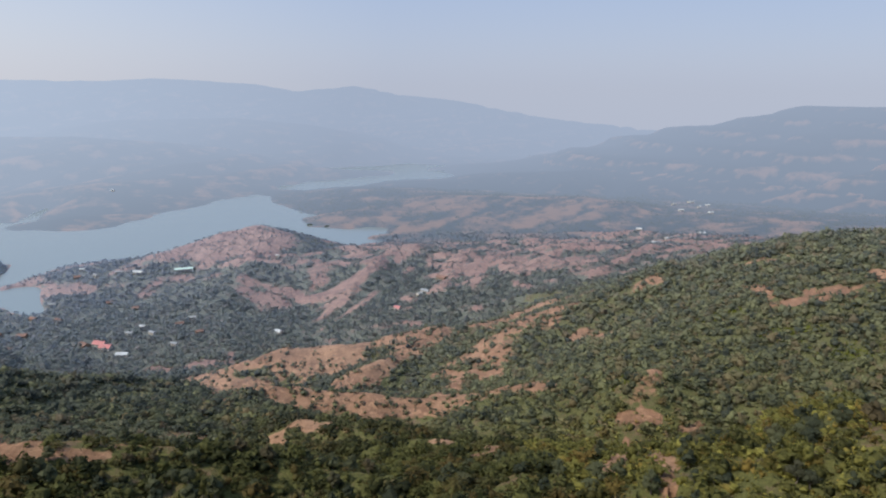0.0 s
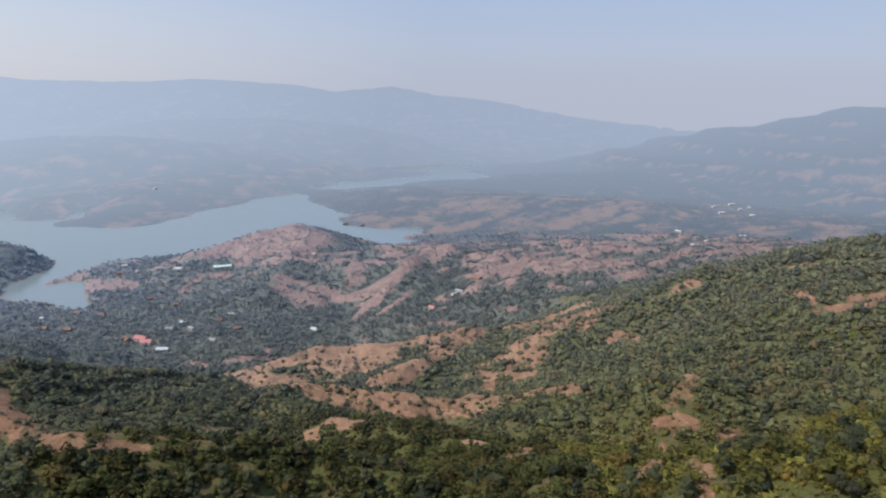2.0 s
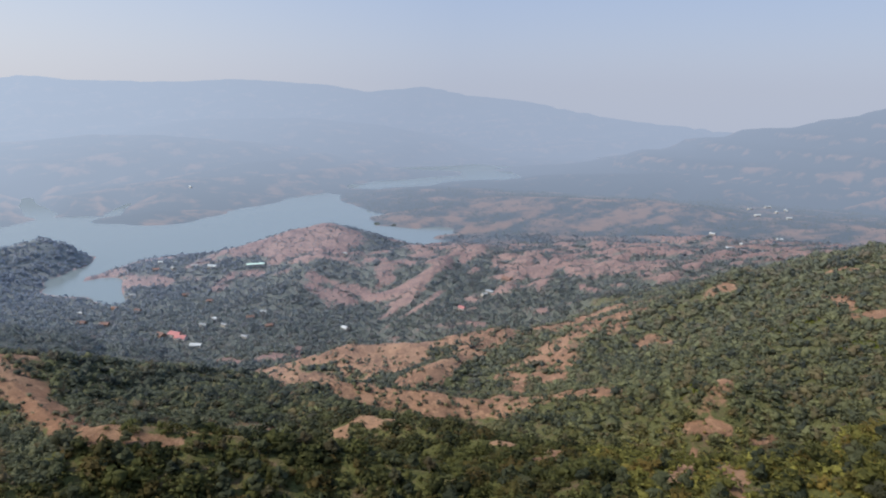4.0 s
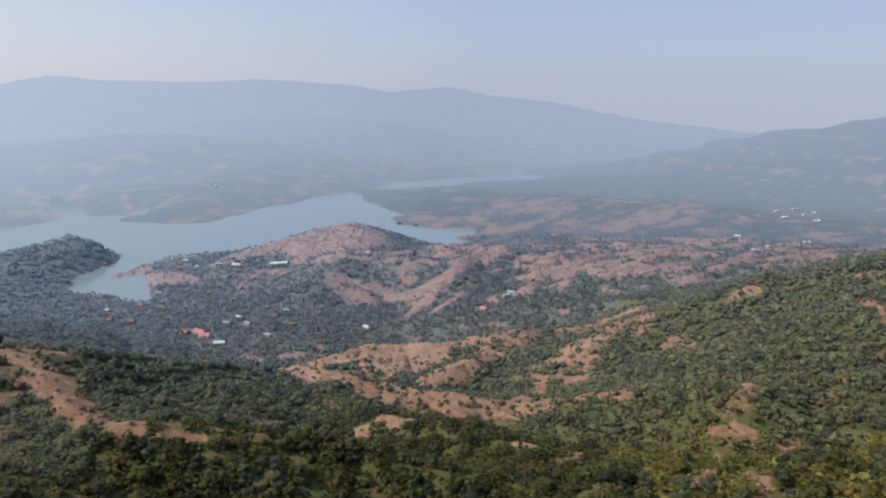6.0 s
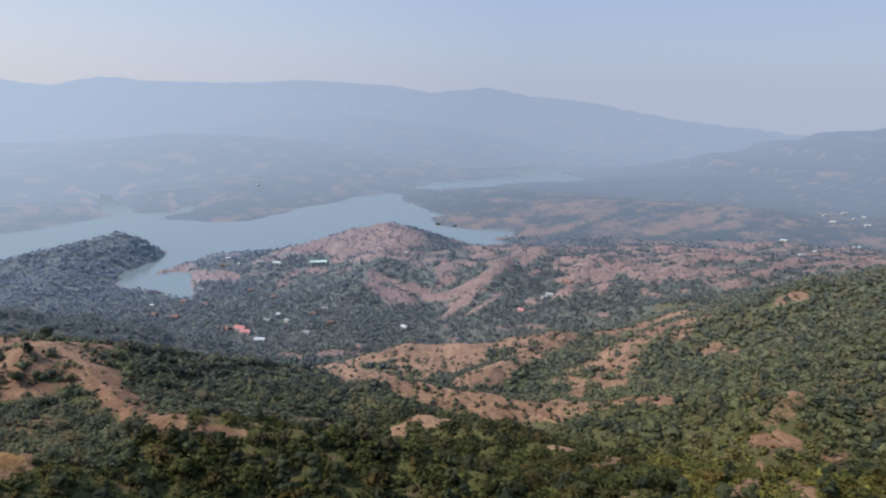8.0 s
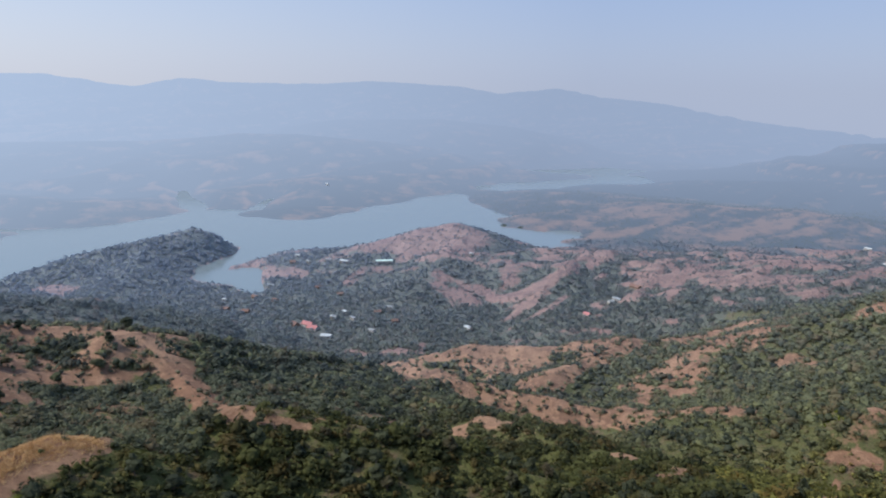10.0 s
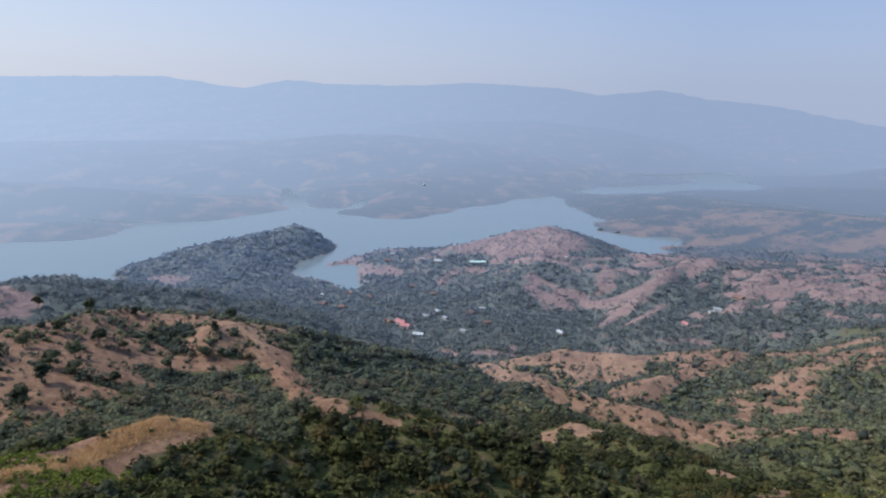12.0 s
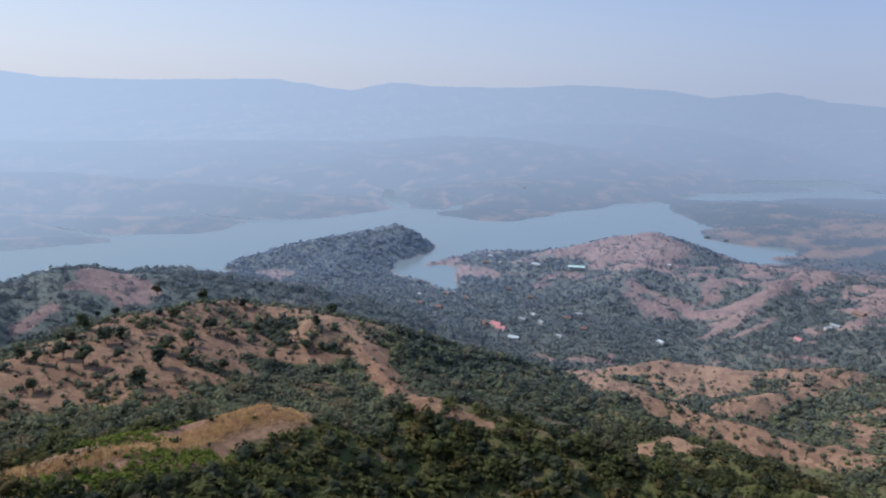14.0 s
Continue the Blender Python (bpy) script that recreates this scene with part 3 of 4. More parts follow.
MIDDLE_SPUR_BARE = [
    (-133, 627, -86, 630, 9), (-139, 610, -91, 603, 13), (-93, 618, -45, 583, 8), (-74, 555, -11, 625, 10),
    (-49, 639, -11, 636, 8), (-11, 630, 9, 641, 5), (43, 640, 87, 588, 7), (88, 593, 112, 599, 8),
    (32, 545, 65, 561, 5), (0, 546, 43, 513, 6), (-32, 604, -16, 589, 5), (-170, 607, -150, 612, 3),
]
FIELDS = [
    (-251, 697, -227, 698, 9), (-208, 584, -135, 417, 8), (-139, 389, -123, 380, 3), (-229, 731, -182, 609, 4),
    (-139, 408, -130, 396, 2), (-299, 691, -280, 686, 6),
]
GREEN_RIDGE_BARE = [
    (107, 540, 132, 520, 9), (164, 571, 181, 577, 5), (217, 491, 224, 463, 4), (218, 452, 251, 425, 4),
    (230, 548, 256, 520, 2), (276, 445, 276, 429, 4), (243, 449, 256, 436, 4),
]
GULLY_BARE = [
    (95, 351, 116, 348, 2), (127, 344, 135, 341, 2), (112, 336, 68, 187, 2), (65, 183, 60, 164, 2),
    (98, 341, 55, 199, 2), (13, 255, 23, 260, 4), (14, 277, 23, 272, 2), (7, 396, 12, 382, 2),
    (-7, 282, 3, 282, 2),
]
NEAR_SPUR_BARE = [
    (-112, 435, -60, 438, 6), (-60, 442, 8, 442, 8), (9, 502, 63, 415, 5), (-51, 428, -37, 426, 4),
    (-80, 348, -58, 335, 3), (-85, 341, -79, 333, 2), (-31, 437, 7, 427, 6),
]
MIDDLE_SPUR_BARE = [
    (-133, 627, -86, 630, 9), (-139, 610, -91, 603, 13), (-93, 618, -45, 583, 8), (-74, 555, -11, 625, 10),
    (-49, 639, -11, 636, 8), (-11, 630, 9, 641, 5), (43, 640, 87, 588, 7), (88, 593, 112, 599, 8),
    (32, 545, 65, 561, 5), (0, 546, 43, 513, 6), (-32, 604, -16, 589, 5), (-170, 607, -150, 612, 3),
]
FIELDS = [
    (-251, 697, -227, 698, 9), (-208, 584, -135, 417, 8), (-139, 389, -123, 380, 3), (-229, 731, -182, 609, 4),
    (-139, 408, -130, 396, 2), (-299, 691, -280, 686, 6),
]
GREEN_RIDGE_BARE = [
    (107, 540, 132, 520, 9), (164, 571, 181, 577, 5), (217, 491, 224, 463, 4), (218, 452, 251, 425, 4),
    (230, 548, 256, 520, 2), (276, 445, 276, 429, 4), (243, 449, 256, 436, 4),
]
GULLY_BARE = [
    (95, 351, 116, 348, 2), (127, 344, 135, 341, 2), (112, 336, 68, 187, 2), (65, 183, 60, 164, 2),
    (98, 341, 55, 199, 2), (13, 255, 23, 260, 4), (14, 277, 23, 272, 2), (7, 396, 12, 382, 2),
    (-7, 282, 3, 282, 2),
]
NEAR_SPUR_BARE = [
    (-112, 435, -60, 438, 6), (-60, 442, 8, 442, 8), (9, 502, 63, 415, 5), (-51, 428, -37, 426, 4),
    (-80, 348, -58, 335, 3), (-85, 341, -79, 333, 2), (-31, 437, 7, 427, 6),
]
MIDDLE_SPUR_BARE = [
    (-133, 627, -86, 630, 9), (-139, 610, -91, 603, 13), (-93, 618, -45, 583, 8), (-74, 555, -11, 625, 10),
    (-49, 639, -11, 636, 8), (-11, 630, 9, 641, 5), (43, 640, 87, 588, 7), (88, 593, 112, 599, 8),
    (32, 545, 65, 561, 5), (0, 546, 43, 513, 6), (-32, 604, -16, 589, 5), (-170, 607, -150, 612, 3),
]
FIELDS = [
    (-251, 697, -227, 698, 9), (-208, 584, -135, 417, 8), (-139, 389, -123, 380, 3), (-229, 731, -182, 609, 4),
    (-139, 408, -130, 396, 2), (-299, 691, -280, 686, 6),
]
GREEN_RIDGE_BARE = [
    (107, 540, 132, 520, 9), (164, 571, 181, 577, 5), (217, 491, 224, 463, 4), (218, 452, 251, 425, 4),
    (230, 548, 256, 520, 2), (276, 445, 276, 429, 4), (243, 449, 256, 436, 4),
]
GULLY_BARE = [
    (95, 351, 116, 348, 2), (127, 344, 139, 350, 2), (70, 209, 66, 181, 2), (63, 177, 61, 168, 2),
    (98, 341, 52, 187, 2), (13, 244, 21, 241, 3), (13, 270, 21, 250, 2), (7, 396, 12, 382, 2),
    (-7, 280, 3, 277, 2),
]
NEAR_SPUR_BARE = [
    (-112, 435, -60, 438, 6), (-60, 442, 8, 442, 8), (9, 502, 63, 415, 5), (-51, 428, -37, 426, 4),
    (-80, 348, -58, 335, 3), (-85, 341, -79, 333, 2), (-31, 437, 7, 427, 6),
]
MIDDLE_SPUR_BARE = [
    (-133, 627, -86, 630, 9), (-139, 610, -91, 603, 13), (-93, 618, -45, 583, 8), (-74, 555, -11, 625, 10),
    (-49, 639, -11, 636, 8), (-11, 630, 9, 641, 5), (43, 640, 87, 588, 7), (88, 593, 112, 599, 8),
    (32, 545, 65, 561, 5), (0, 546, 43, 513, 6), (-32, 604, -16, 589, 5), (-170, 607, -150, 612, 3),
]
FIELDS = [
    (-251, 697, -227, 698, 9), (-208, 584, -135, 417, 8), (-139, 389, -123, 380, 3), (-229, 731, -182, 609, 4),
    (-139, 408, -130, 396, 2), (-299, 691, -280, 686, 6),
]
GREEN_RIDGE_BARE = [
    (107, 540, 132, 520, 9), (164, 571, 181, 577, 5), (217, 491, 224, 463, 4), (218, 452, 251, 425, 4),
    (230, 548, 256, 520, 2), (276, 445, 276, 429, 4), (243, 449, 256, 436, 4),
]
GULLY_BARE = [
    (95, 351, 116, 348, 2), (127, 344, 139, 350, 2), (70, 209, 66, 181, 2), (63, 177, 61, 168, 2),
    (98, 341, 52, 187, 2), (13, 244, 21, 241, 3), (13, 270, 21, 250, 2), (7, 396, 12, 382, 2),
    (-7, 280, 3, 277, 2),
]
NEAR_SPUR_BARE = [
    (-112, 435, -60, 438, 6), (-60, 442, 8, 442, 8), (9, 502, 63, 415, 5), (-51, 428, -37, 426, 4),
    (-80, 348, -58, 335, 3), (-85, 341, -79, 333, 2), (-31, 437, 7, 427, 6),
]
MIDDLE_SPUR_BARE = [
    (-133, 627, -86, 630, 9), (-139, 610, -91, 603, 13), (-93, 618, -45, 583, 8), (-74, 555, -11, 625, 10),
    (-49, 639, -11, 636, 8), (-11, 630, 9, 641, 5), (43, 640, 87, 588, 7), (88, 593, 112, 599, 8),
    (32, 545, 65, 561, 5), (0, 546, 43, 513, 6), (-32, 604, -16, 589, 5), (-170, 607, -150, 612, 3),
    (6, 574, 47, 563, 12), (39, 588, 85, 573, 10), (9, 528, 44, 522, 4), (45, 535, 68, 551, 5),
]
FIELDS = [
    (-251, 697, -227, 698, 9), (-208, 584, -135, 417, 8), (-139, 389, -123, 380, 3), (-229, 731, -182, 609, 4),
    (-139, 408, -130, 396, 2), (-299, 691, -280, 686, 6),
]
GREEN_RIDGE_BARE = [
    (107, 540, 132, 520, 9), (164, 571, 181, 577, 5), (217, 491, 224, 463, 4), (218, 452, 251, 425, 4),
    (230, 548, 256, 520, 2), (276, 445, 276, 429, 4), (243, 449, 256, 436, 4),
]
GULLY_BARE = [
    (95, 351, 116, 348, 2), (127, 344, 139, 350, 2), (70, 209, 66, 181, 2), (63, 177, 61, 168, 2),
    (98, 341, 52, 187, 2), (13, 244, 21, 241, 3), (13, 270, 21, 250, 2), (7, 396, 12, 382, 2),
    (-7, 280, 3, 277, 2),
]
NEAR_SPUR_BARE = [
    (-112, 435, -60, 438, 6), (-60, 442, 8, 442, 8), (9, 502, 63, 415, 5), (-51, 428, -37, 426, 4),
    (-80, 348, -58, 335, 3), (-85, 341, -79, 333, 2), (-31, 437, 7, 427, 6),
]
MIDDLE_SPUR_BARE = [
    (-133, 627, -86, 630, 9), (-139, 610, -91, 603, 13), (-93, 618, -45, 583, 8), (-74, 555, -11, 625, 10),
    (-49, 639, -11, 636, 8), (-11, 630, 9, 641, 5), (43, 640, 87, 588, 7), (88, 593, 112, 599, 8),
    (32, 545, 65, 561, 5), (0, 546, 43, 513, 6), (-32, 604, -16, 589, 5), (-170, 607, -150, 612, 3),
    (6, 574, 47, 563, 12), (39, 588, 85, 573, 10), (9, 528, 44, 522, 4), (45, 535, 68, 551, 5),
]
FIELDS = [
    (-251, 697, -227, 698, 9), (-208, 584, -135, 417, 8), (-139, 389, -123, 380, 3), (-229, 731, -182, 609, 4),
    (-139, 408, -130, 396, 2), (-299, 691, -280, 686, 6),
]
GREEN_RIDGE_BARE = [
    (107, 540, 132, 520, 9), (164, 571, 181, 577, 5), (217, 491, 224, 463, 4), (218, 452, 251, 425, 4),
    (230, 548, 256, 520, 2), (276, 445, 276, 429, 4), (243, 449, 256, 436, 4),
]
GULLY_BARE = [
    (95, 351, 116, 348, 2), (127, 344, 139, 350, 2), (70, 209, 66, 181, 2), (63, 177, 61, 168, 2),
    (98, 341, 52, 187, 2), (13, 244, 21, 241, 3), (13, 270, 21, 250, 2), (7, 396, 12, 382, 2),
    (-7, 280, 3, 277, 2),
]
NEAR_SPUR_BARE = [
    (-112, 435, -60, 438, 6), (-60, 442, 8, 442, 8), (9, 502, 63, 415, 5), (-51, 428, -37, 426, 4),
    (-80, 348, -58, 335, 3), (-85, 341, -79, 333, 2), (-31, 437, 7, 427, 6),
]
MIDDLE_SPUR_BARE = [
    (-133, 627, -86, 630, 9), (-139, 610, -91, 603, 13), (-93, 618, -45, 583, 8), (-74, 555, -11, 625, 10),
    (-49, 639, -11, 636, 8), (-11, 630, 9, 641, 5), (43, 640, 87, 588, 7), (88, 593, 112, 599, 8),
    (32, 545, 65, 561, 5), (0, 546, 43, 513, 6), (-32, 604, -16, 589, 5), (-170, 607, -150, 612, 3),
    (6, 574, 47, 563, 12), (39, 588, 85, 573, 10), (9, 528, 44, 522, 4), (45, 535, 68, 551, 5),
]
FIELDS = [
    (-251, 697, -227, 698, 9), (-208, 584, -135, 417, 8), (-139, 389, -123, 380, 3), (-229, 731, -182, 609, 4),
    (-139, 408, -130, 396, 2), (-299, 691, -280, 686, 6),
]
GREEN_RIDGE_BARE = [
    (107, 540, 132, 520, 9), (164, 571, 181, 577, 5), (217, 491, 224, 463, 4), (218, 452, 251, 425, 4),
    (230, 548, 256, 520, 2), (276, 445, 276, 429, 4), (243, 449, 256, 436, 4),
]
GULLY_BARE = [
    (95, 351, 116, 348, 2), (127, 344, 139, 350, 2), (70, 209, 66, 181, 2), (63, 177, 61, 168, 2),
    (98, 341, 52, 187, 2), (13, 244, 21, 241, 3), (13, 270, 21, 250, 2), (7, 396, 12, 382, 2),
    (-7, 280, 3, 277, 2),
]
NEAR_SPUR_BARE = [
    (-112, 435, -60, 438, 6), (-60, 442, 8, 442, 8), (9, 502, 63, 415, 5), (-51, 428, -37, 426, 4),
    (-80, 348, -58, 335, 3), (-85, 341, -79, 333, 2), (-31, 437, 7, 427, 6),
]
MIDDLE_SPUR_BARE = [
    (-133, 627, -86, 630, 9), (-139, 610, -91, 603, 13), (-93, 618, -45, 583, 8), (-74, 555, -11, 625, 10),
    (-49, 639, -11, 636, 8), (-11, 630, 9, 641, 5), (43, 640, 87, 588, 7), (88, 593, 112, 599, 8),
    (32, 545, 65, 561, 5), (0, 546, 43, 513, 6), (-32, 604, -16, 589, 5), (-170, 607, -150, 612, 3),
    (6, 574, 47, 563, 12), (39, 588, 85, 573, 10), (9, 528, 44, 522, 4), (45, 535, 68, 551, 5),
]
FIELDS = [
    (-251, 697, -227, 698, 9), (-208, 584, -135, 417, 8), (-139, 389, -123, 380, 3), (-229, 731, -182, 609, 4),
    (-139, 408, -130, 396, 2), (-299, 691, -280, 686, 6),
]
GREEN_RIDGE_BARE = [
    (107, 540, 132, 520, 9), (164, 571, 181, 577, 5), (217, 491, 224, 463, 4), (218, 452, 251, 425, 4),
    (230, 548, 256, 520, 2), (276, 445, 276, 429, 4), (243, 449, 256, 436, 4),
]
GULLY_BARE = [
    (95, 351, 116, 348, 2), (127, 344, 139, 350, 2), (70, 209, 66, 181, 2), (63, 177, 61, 168, 2),
    (98, 341, 52, 187, 2), (13, 244, 21, 241, 3), (13, 270, 21, 250, 2), (7, 396, 12, 382, 2),
    (-7, 280, 3, 277, 2),
]
BROWN_HILL_BARE = [
    (-297, 146, -275, 194, 9), (-320, 227, -325, 294, 10), (-298, 215, -291, 258, 11), (-294, 165, -260, 200, 8),
    (-285, 134, -281, 154, 4), (-278, 259, -243, 287, 5), (-257, 235, -248, 266, 2), (-273, 296, -269, 318, 6),
    (-268, 291, -252, 314, 3), (-248, 300, -229, 291, 2), (-225, 294, -199, 282, 5), (-193, 273, -128, 199, 5),
    (-274, 139, -248, 181, 4), (-280, 156, -250, 209, 4), (-116, 199, -106, 202, 2), (-299, 191, -286, 205, 9),
]
WEST_BARE = [
    (-598, 382, -567, 377, 18), (-593, 345, -581, 355, 6), (-568, 310, -572, 279, 6), (-574, 387, -566, 399, 12),
    (-831, 809, -794, 805, 18),
]
FORE_BARE = [
    (-180, 265, -126, 198, 5), (-116, 199, -104, 203, 2), (-140, 336, -129, 354, 3),
]
GULLY_WOODS = [
    (-38, 1083, -53, 1003, 12), (-53, 1003, -71, 920, 12), (-71, 920, -72, 852, 8), (75, 1019, 57, 853, 9),
    (-279, 1028, -216, 998, 18), (12, 877, 6, 820, 7), (-102, 856, 11, 806, 9), (9, 641, -8, 589, 7),
    (-8, 589, -20, 564, 4), (-139, 583, -19, 550, 2), (20, 646, 44, 598, 8), (-237, 1218, -206, 1192, 18),
]
SLOPE_WOODS = [
    (67, 547, 91, 548, 9), (123, 576, 90, 543, 8), (-124, 401, -102, 372, 13), (-31, 308, 7, 396, 5),
    (-99, 450, -9, 528, 2),
]
HILL_WOODS = [
    (-540, 304, -315, 182, 6), (-321, 202, -311, 205, 6), (-589, 329, -563, 352, 6), (-567, 418, -545, 426, 6),
    (-316, 287, -281, 293, 2), (-267, 297, -262, 310, 2), (-286, 254, -271, 247, 2),
]
KNOLL_BARE = [
    (-140, 48, -146, 65, 5), (-146, 65, -148, 78, 5), (-148, 78, -149, 92, 5), (-149, 92, -152, 116, 6),
    (-154, 116, -158, 139, 7), (-158, 139, -153, 152, 7), (-141, 78, -144, 118, 5), (-157, 90, -159, 112, 4),
]
STRIPS = BROWN_HILL_BARE + WEST_BARE + NEAR_SPUR_BARE + MIDDLE_SPUR_BARE + GREEN_RIDGE_BARE + GULLY_BARE + FIELDS + FORE_BARE + KNOLL_BARE


def cover(x, y, h=None, who=None):
    """How densely trees and scrub grow at x, y, from 0 to 1."""
    if h is None:
        h, who = terrain(x, y)
    e = 18.0
    around = sum(terrain(x + dx, y + dy)[0] for dx, dy in ((e, 0), (-e, 0), (0, e), (0, -e))) / 4
    c = WOODED[who] + np.where(WOODED[who] > 0.85, 0.08, 0.26) * (around - h) + np.where(WOODED[who] > 0.75, 0.8, 1.5) * (fractal(x, y, 60, 5, 41) - 0.5)
    ux, uy = x + 40 * (fractal(x, y, 40, 4, 61) - 0.5), y + 40 * (fractal(x, y, 40, 4, 67) - 0.5)
    for spots, sign in ((BARE_MORE + BARE_WEST, -0.62), (WOODS + WOODS_MORE, 0.6)):
        for cx, cy, across, along, turn in spots:
            ct, st = math.cos(math.radians(turn)), math.sin(math.radians(turn))
            d = (((ux - cx) * ct + (uy - cy) * st) / across) ** 2 + (((uy - cy) * ct - (ux - cx) * st) / along) ** 2
            c = c + sign * np.clip(1.35 - d, 0, 1)
    vx, vy = x + 14 * (fractal(x, y, 22, 3, 71) - 0.5), y + 14 * (fractal(x, y, 22, 3, 73) - 0.5)

    def along(strips):
        most = np.zeros(x.shape)
        for x0, y0, x1, y1, wide in strips:
            s = np.clip(((vx - x0) * (x1 - x0) + (vy - y0) * (y1 - y0)) / ((x1 - x0) ** 2 + (y1 - y0) ** 2), 0, 1)
            d = np.hypot(vx - x0 - s * (x1 - x0), vy - y0 - s * (y1 - y0)) / wide
            most = np.maximum(most, np.clip(2.2 - 1.3 * d, 0, 1))
        return most

    c = c + 0.8 * along(GULLY_WOODS + SLOPE_WOODS + HILL_WOODS)
    c = c - 1.05 * along(STRIPS)
    c = np.where((h < 0.35) & (ZONE[who] == MID), -0.5, c)
    return np.clip(c, 0, 1)


# ---- end of terrain ----


def haze_at(x, y):
    """Share of haze painted into base colours: grows with range from the camera's spot, stronger to the west."""
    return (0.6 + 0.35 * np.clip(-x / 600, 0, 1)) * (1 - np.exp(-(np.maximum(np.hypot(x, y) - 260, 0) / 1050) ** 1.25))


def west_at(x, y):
    """How far round to the west, towards the sun, where the painted haze is paler."""
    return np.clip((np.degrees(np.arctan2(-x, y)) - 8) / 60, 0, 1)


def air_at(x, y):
    """Share of painted haze glow in the far land's emission, growing with range."""
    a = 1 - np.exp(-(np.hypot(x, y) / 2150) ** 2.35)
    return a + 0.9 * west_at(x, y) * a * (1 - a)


def sheet(name, verts, faces, mats, index=None, smooth=True):
    me = bpy.data.meshes.new(name)
    me.from_pydata(verts, [], faces)
    for m in mats:
        me.materials.append(m)
    if index is not None:
        me.polygons.foreach_set("material_index", np.asarray(index, np.int32))
    me.polygons.foreach_set("use_smooth", np.full(len(me.polygons), smooth))
    me.update()
    return new(name, me)


bearings = np.concatenate([np.arange(-180, -38, 4.0), np.arange(-38, 70, 0.25), np.arange(70, 180, 4.0)])
rings = np.concatenate([[0.0, 25, 50, 75], 90 * 1.0085 ** np.arange(0, 474)])
rings[-1] = 4960
ga, gr = np.meshgrid(np.radians(bearings), rings)
GX, GY = -gr * np.sin(ga), gr * np.cos(ga)
GZ, GW = terrain(GX, GY)
COVER = cover(GX, GY, GZ, GW)
nr, na = GX.shape
GV = np.stack([GX, GY, GZ], -1).reshape(-1, 3)
i, j = np.meshgrid(np.arange(nr - 1), np.arange(na), indexing="ij")
quads = np.stack([i * na + j, (i + 1) * na + j, (i + 1) * na + (j + 1) % na, i * na + (j + 1) % na], -1).reshape(-1, 4)
quads = quads[:, ::-1]
zone = ZONE[GW.reshape(-1)[quads[:, 0]]]


def piece_of_land(name, keep, mats, first):
    q = quads[keep]
    used, back = np.unique(q, return_inverse=True)
    ob = sheet(name, GV[used].tolist(), back.reshape(-1, 4).tolist(), mats, None if first is None else zone[keep] - first)
    a = ob.data.attributes.new("cover", "FLOAT", "POINT")
    a.data.foreach_set("value", COVER.reshape(-1)[used].astype(np.float32))
    x, y = GV[used, 0], GV[used, 1]
    for key, value in (("painted_haze", haze_at(x, y)), ("air", air_at(x, y)), ("west", west_at(x, y))):
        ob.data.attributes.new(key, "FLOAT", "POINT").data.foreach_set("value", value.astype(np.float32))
    return ob


ground = tagged(piece_of_land("ground", zone < FAR, [M_NEAR, M_MID], 0), "dry brown hillsides with scrub sloping down to a lake", "ground", kind="structure")
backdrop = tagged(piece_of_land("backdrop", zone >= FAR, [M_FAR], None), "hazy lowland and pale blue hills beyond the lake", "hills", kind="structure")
wb = [math.radians(a) for a in range(0, 360, 3)]
water = tagged(sheet("water", [(-4950 * math.sin(a), 4950 * math.cos(a), 0.0) for a in wb], [tuple(range(len(wb)))], [M_WATER], None, False), "calm grey-blue reservoir water winding between hills", "water", kind="structure")


# ---- woods and scrub, as stuff ----
def blob(rng, subdivisions, ragged):
    bm = bmesh.new()
    bmesh.ops.create_icosphere(bm, subdivisions=subdivisions, radius=1.0)
    v = np.array([w.co[:] for w in bm.verts])
    f = np.array([[w.index for w in g.verts] for g in bm.faces])
    bm.free()
    v = v * (1 + ragged * (rng.random((len(v), 1)) - 0.5))
    v *= 0.75 + 0.5 * rng.random(3)
    v[:, 2] = np.maximum(v[:, 2], -0.5)
    return v, f


def tufts(rng, n, reach=1.0, size=0.3):
    """Leafy sprays round a crown: small triangles that stand out of it."""
    d = rng.normal(size=(n, 3))
    d /= np.linalg.norm(d, axis=1, keepdims=True)
    d[:, 2] = np.abs(d[:, 2]) * 1.1 - 0.3
    c = d * (0.8 + 0.35 * rng.random((n, 1))) * reach
    w = size * (0.6 + 0.7 * rng.random((n, 1)))
    a, b = rng.normal(size=(n, 3)), rng.normal(size=(n, 3))
    a /= np.linalg.norm(a, axis=1, keepdims=True)
    b /= np.linalg.norm(b, axis=1, keepdims=True)
    a[:, 2] *= 0.55
    b[:, 2] *= 0.55
    v = np.stack([c + a * w, c + b * w, c - (a + b) * 0.6 * w + 0.15 * d], 1).reshape(-1, 3)
    return v, np.arange(3 * n).reshape(-1, 3)


def crown_mesh(rng, lumps, subdivisions, sprays, size=0.3, full=1.0):
    vs, fs, n = [], [], 0
    for k in range(lumps):
        v, f = blob(rng, subdivisions, 0.8)
        if lumps > 1:
            t = 2 * math.pi * (k + rng.random()) / lumps
            away = 0.35 + 0.3 * rng.random()
            v = v * (0.45 + 0.3 * rng.random()) + np.array([away * math.cos(t), away * math.sin(t), 0.5 * rng.random() - 0.1])
        vs.append(v * full), fs.append(f + n)
        n += len(v)
    if sprays:
        v, f = tufts(rng, sprays, 1.0 if lumps else 0.8, size)
        vs.append(v), fs.append(f + n)
    return np.concatenate(vs), np.concatenate(fs)


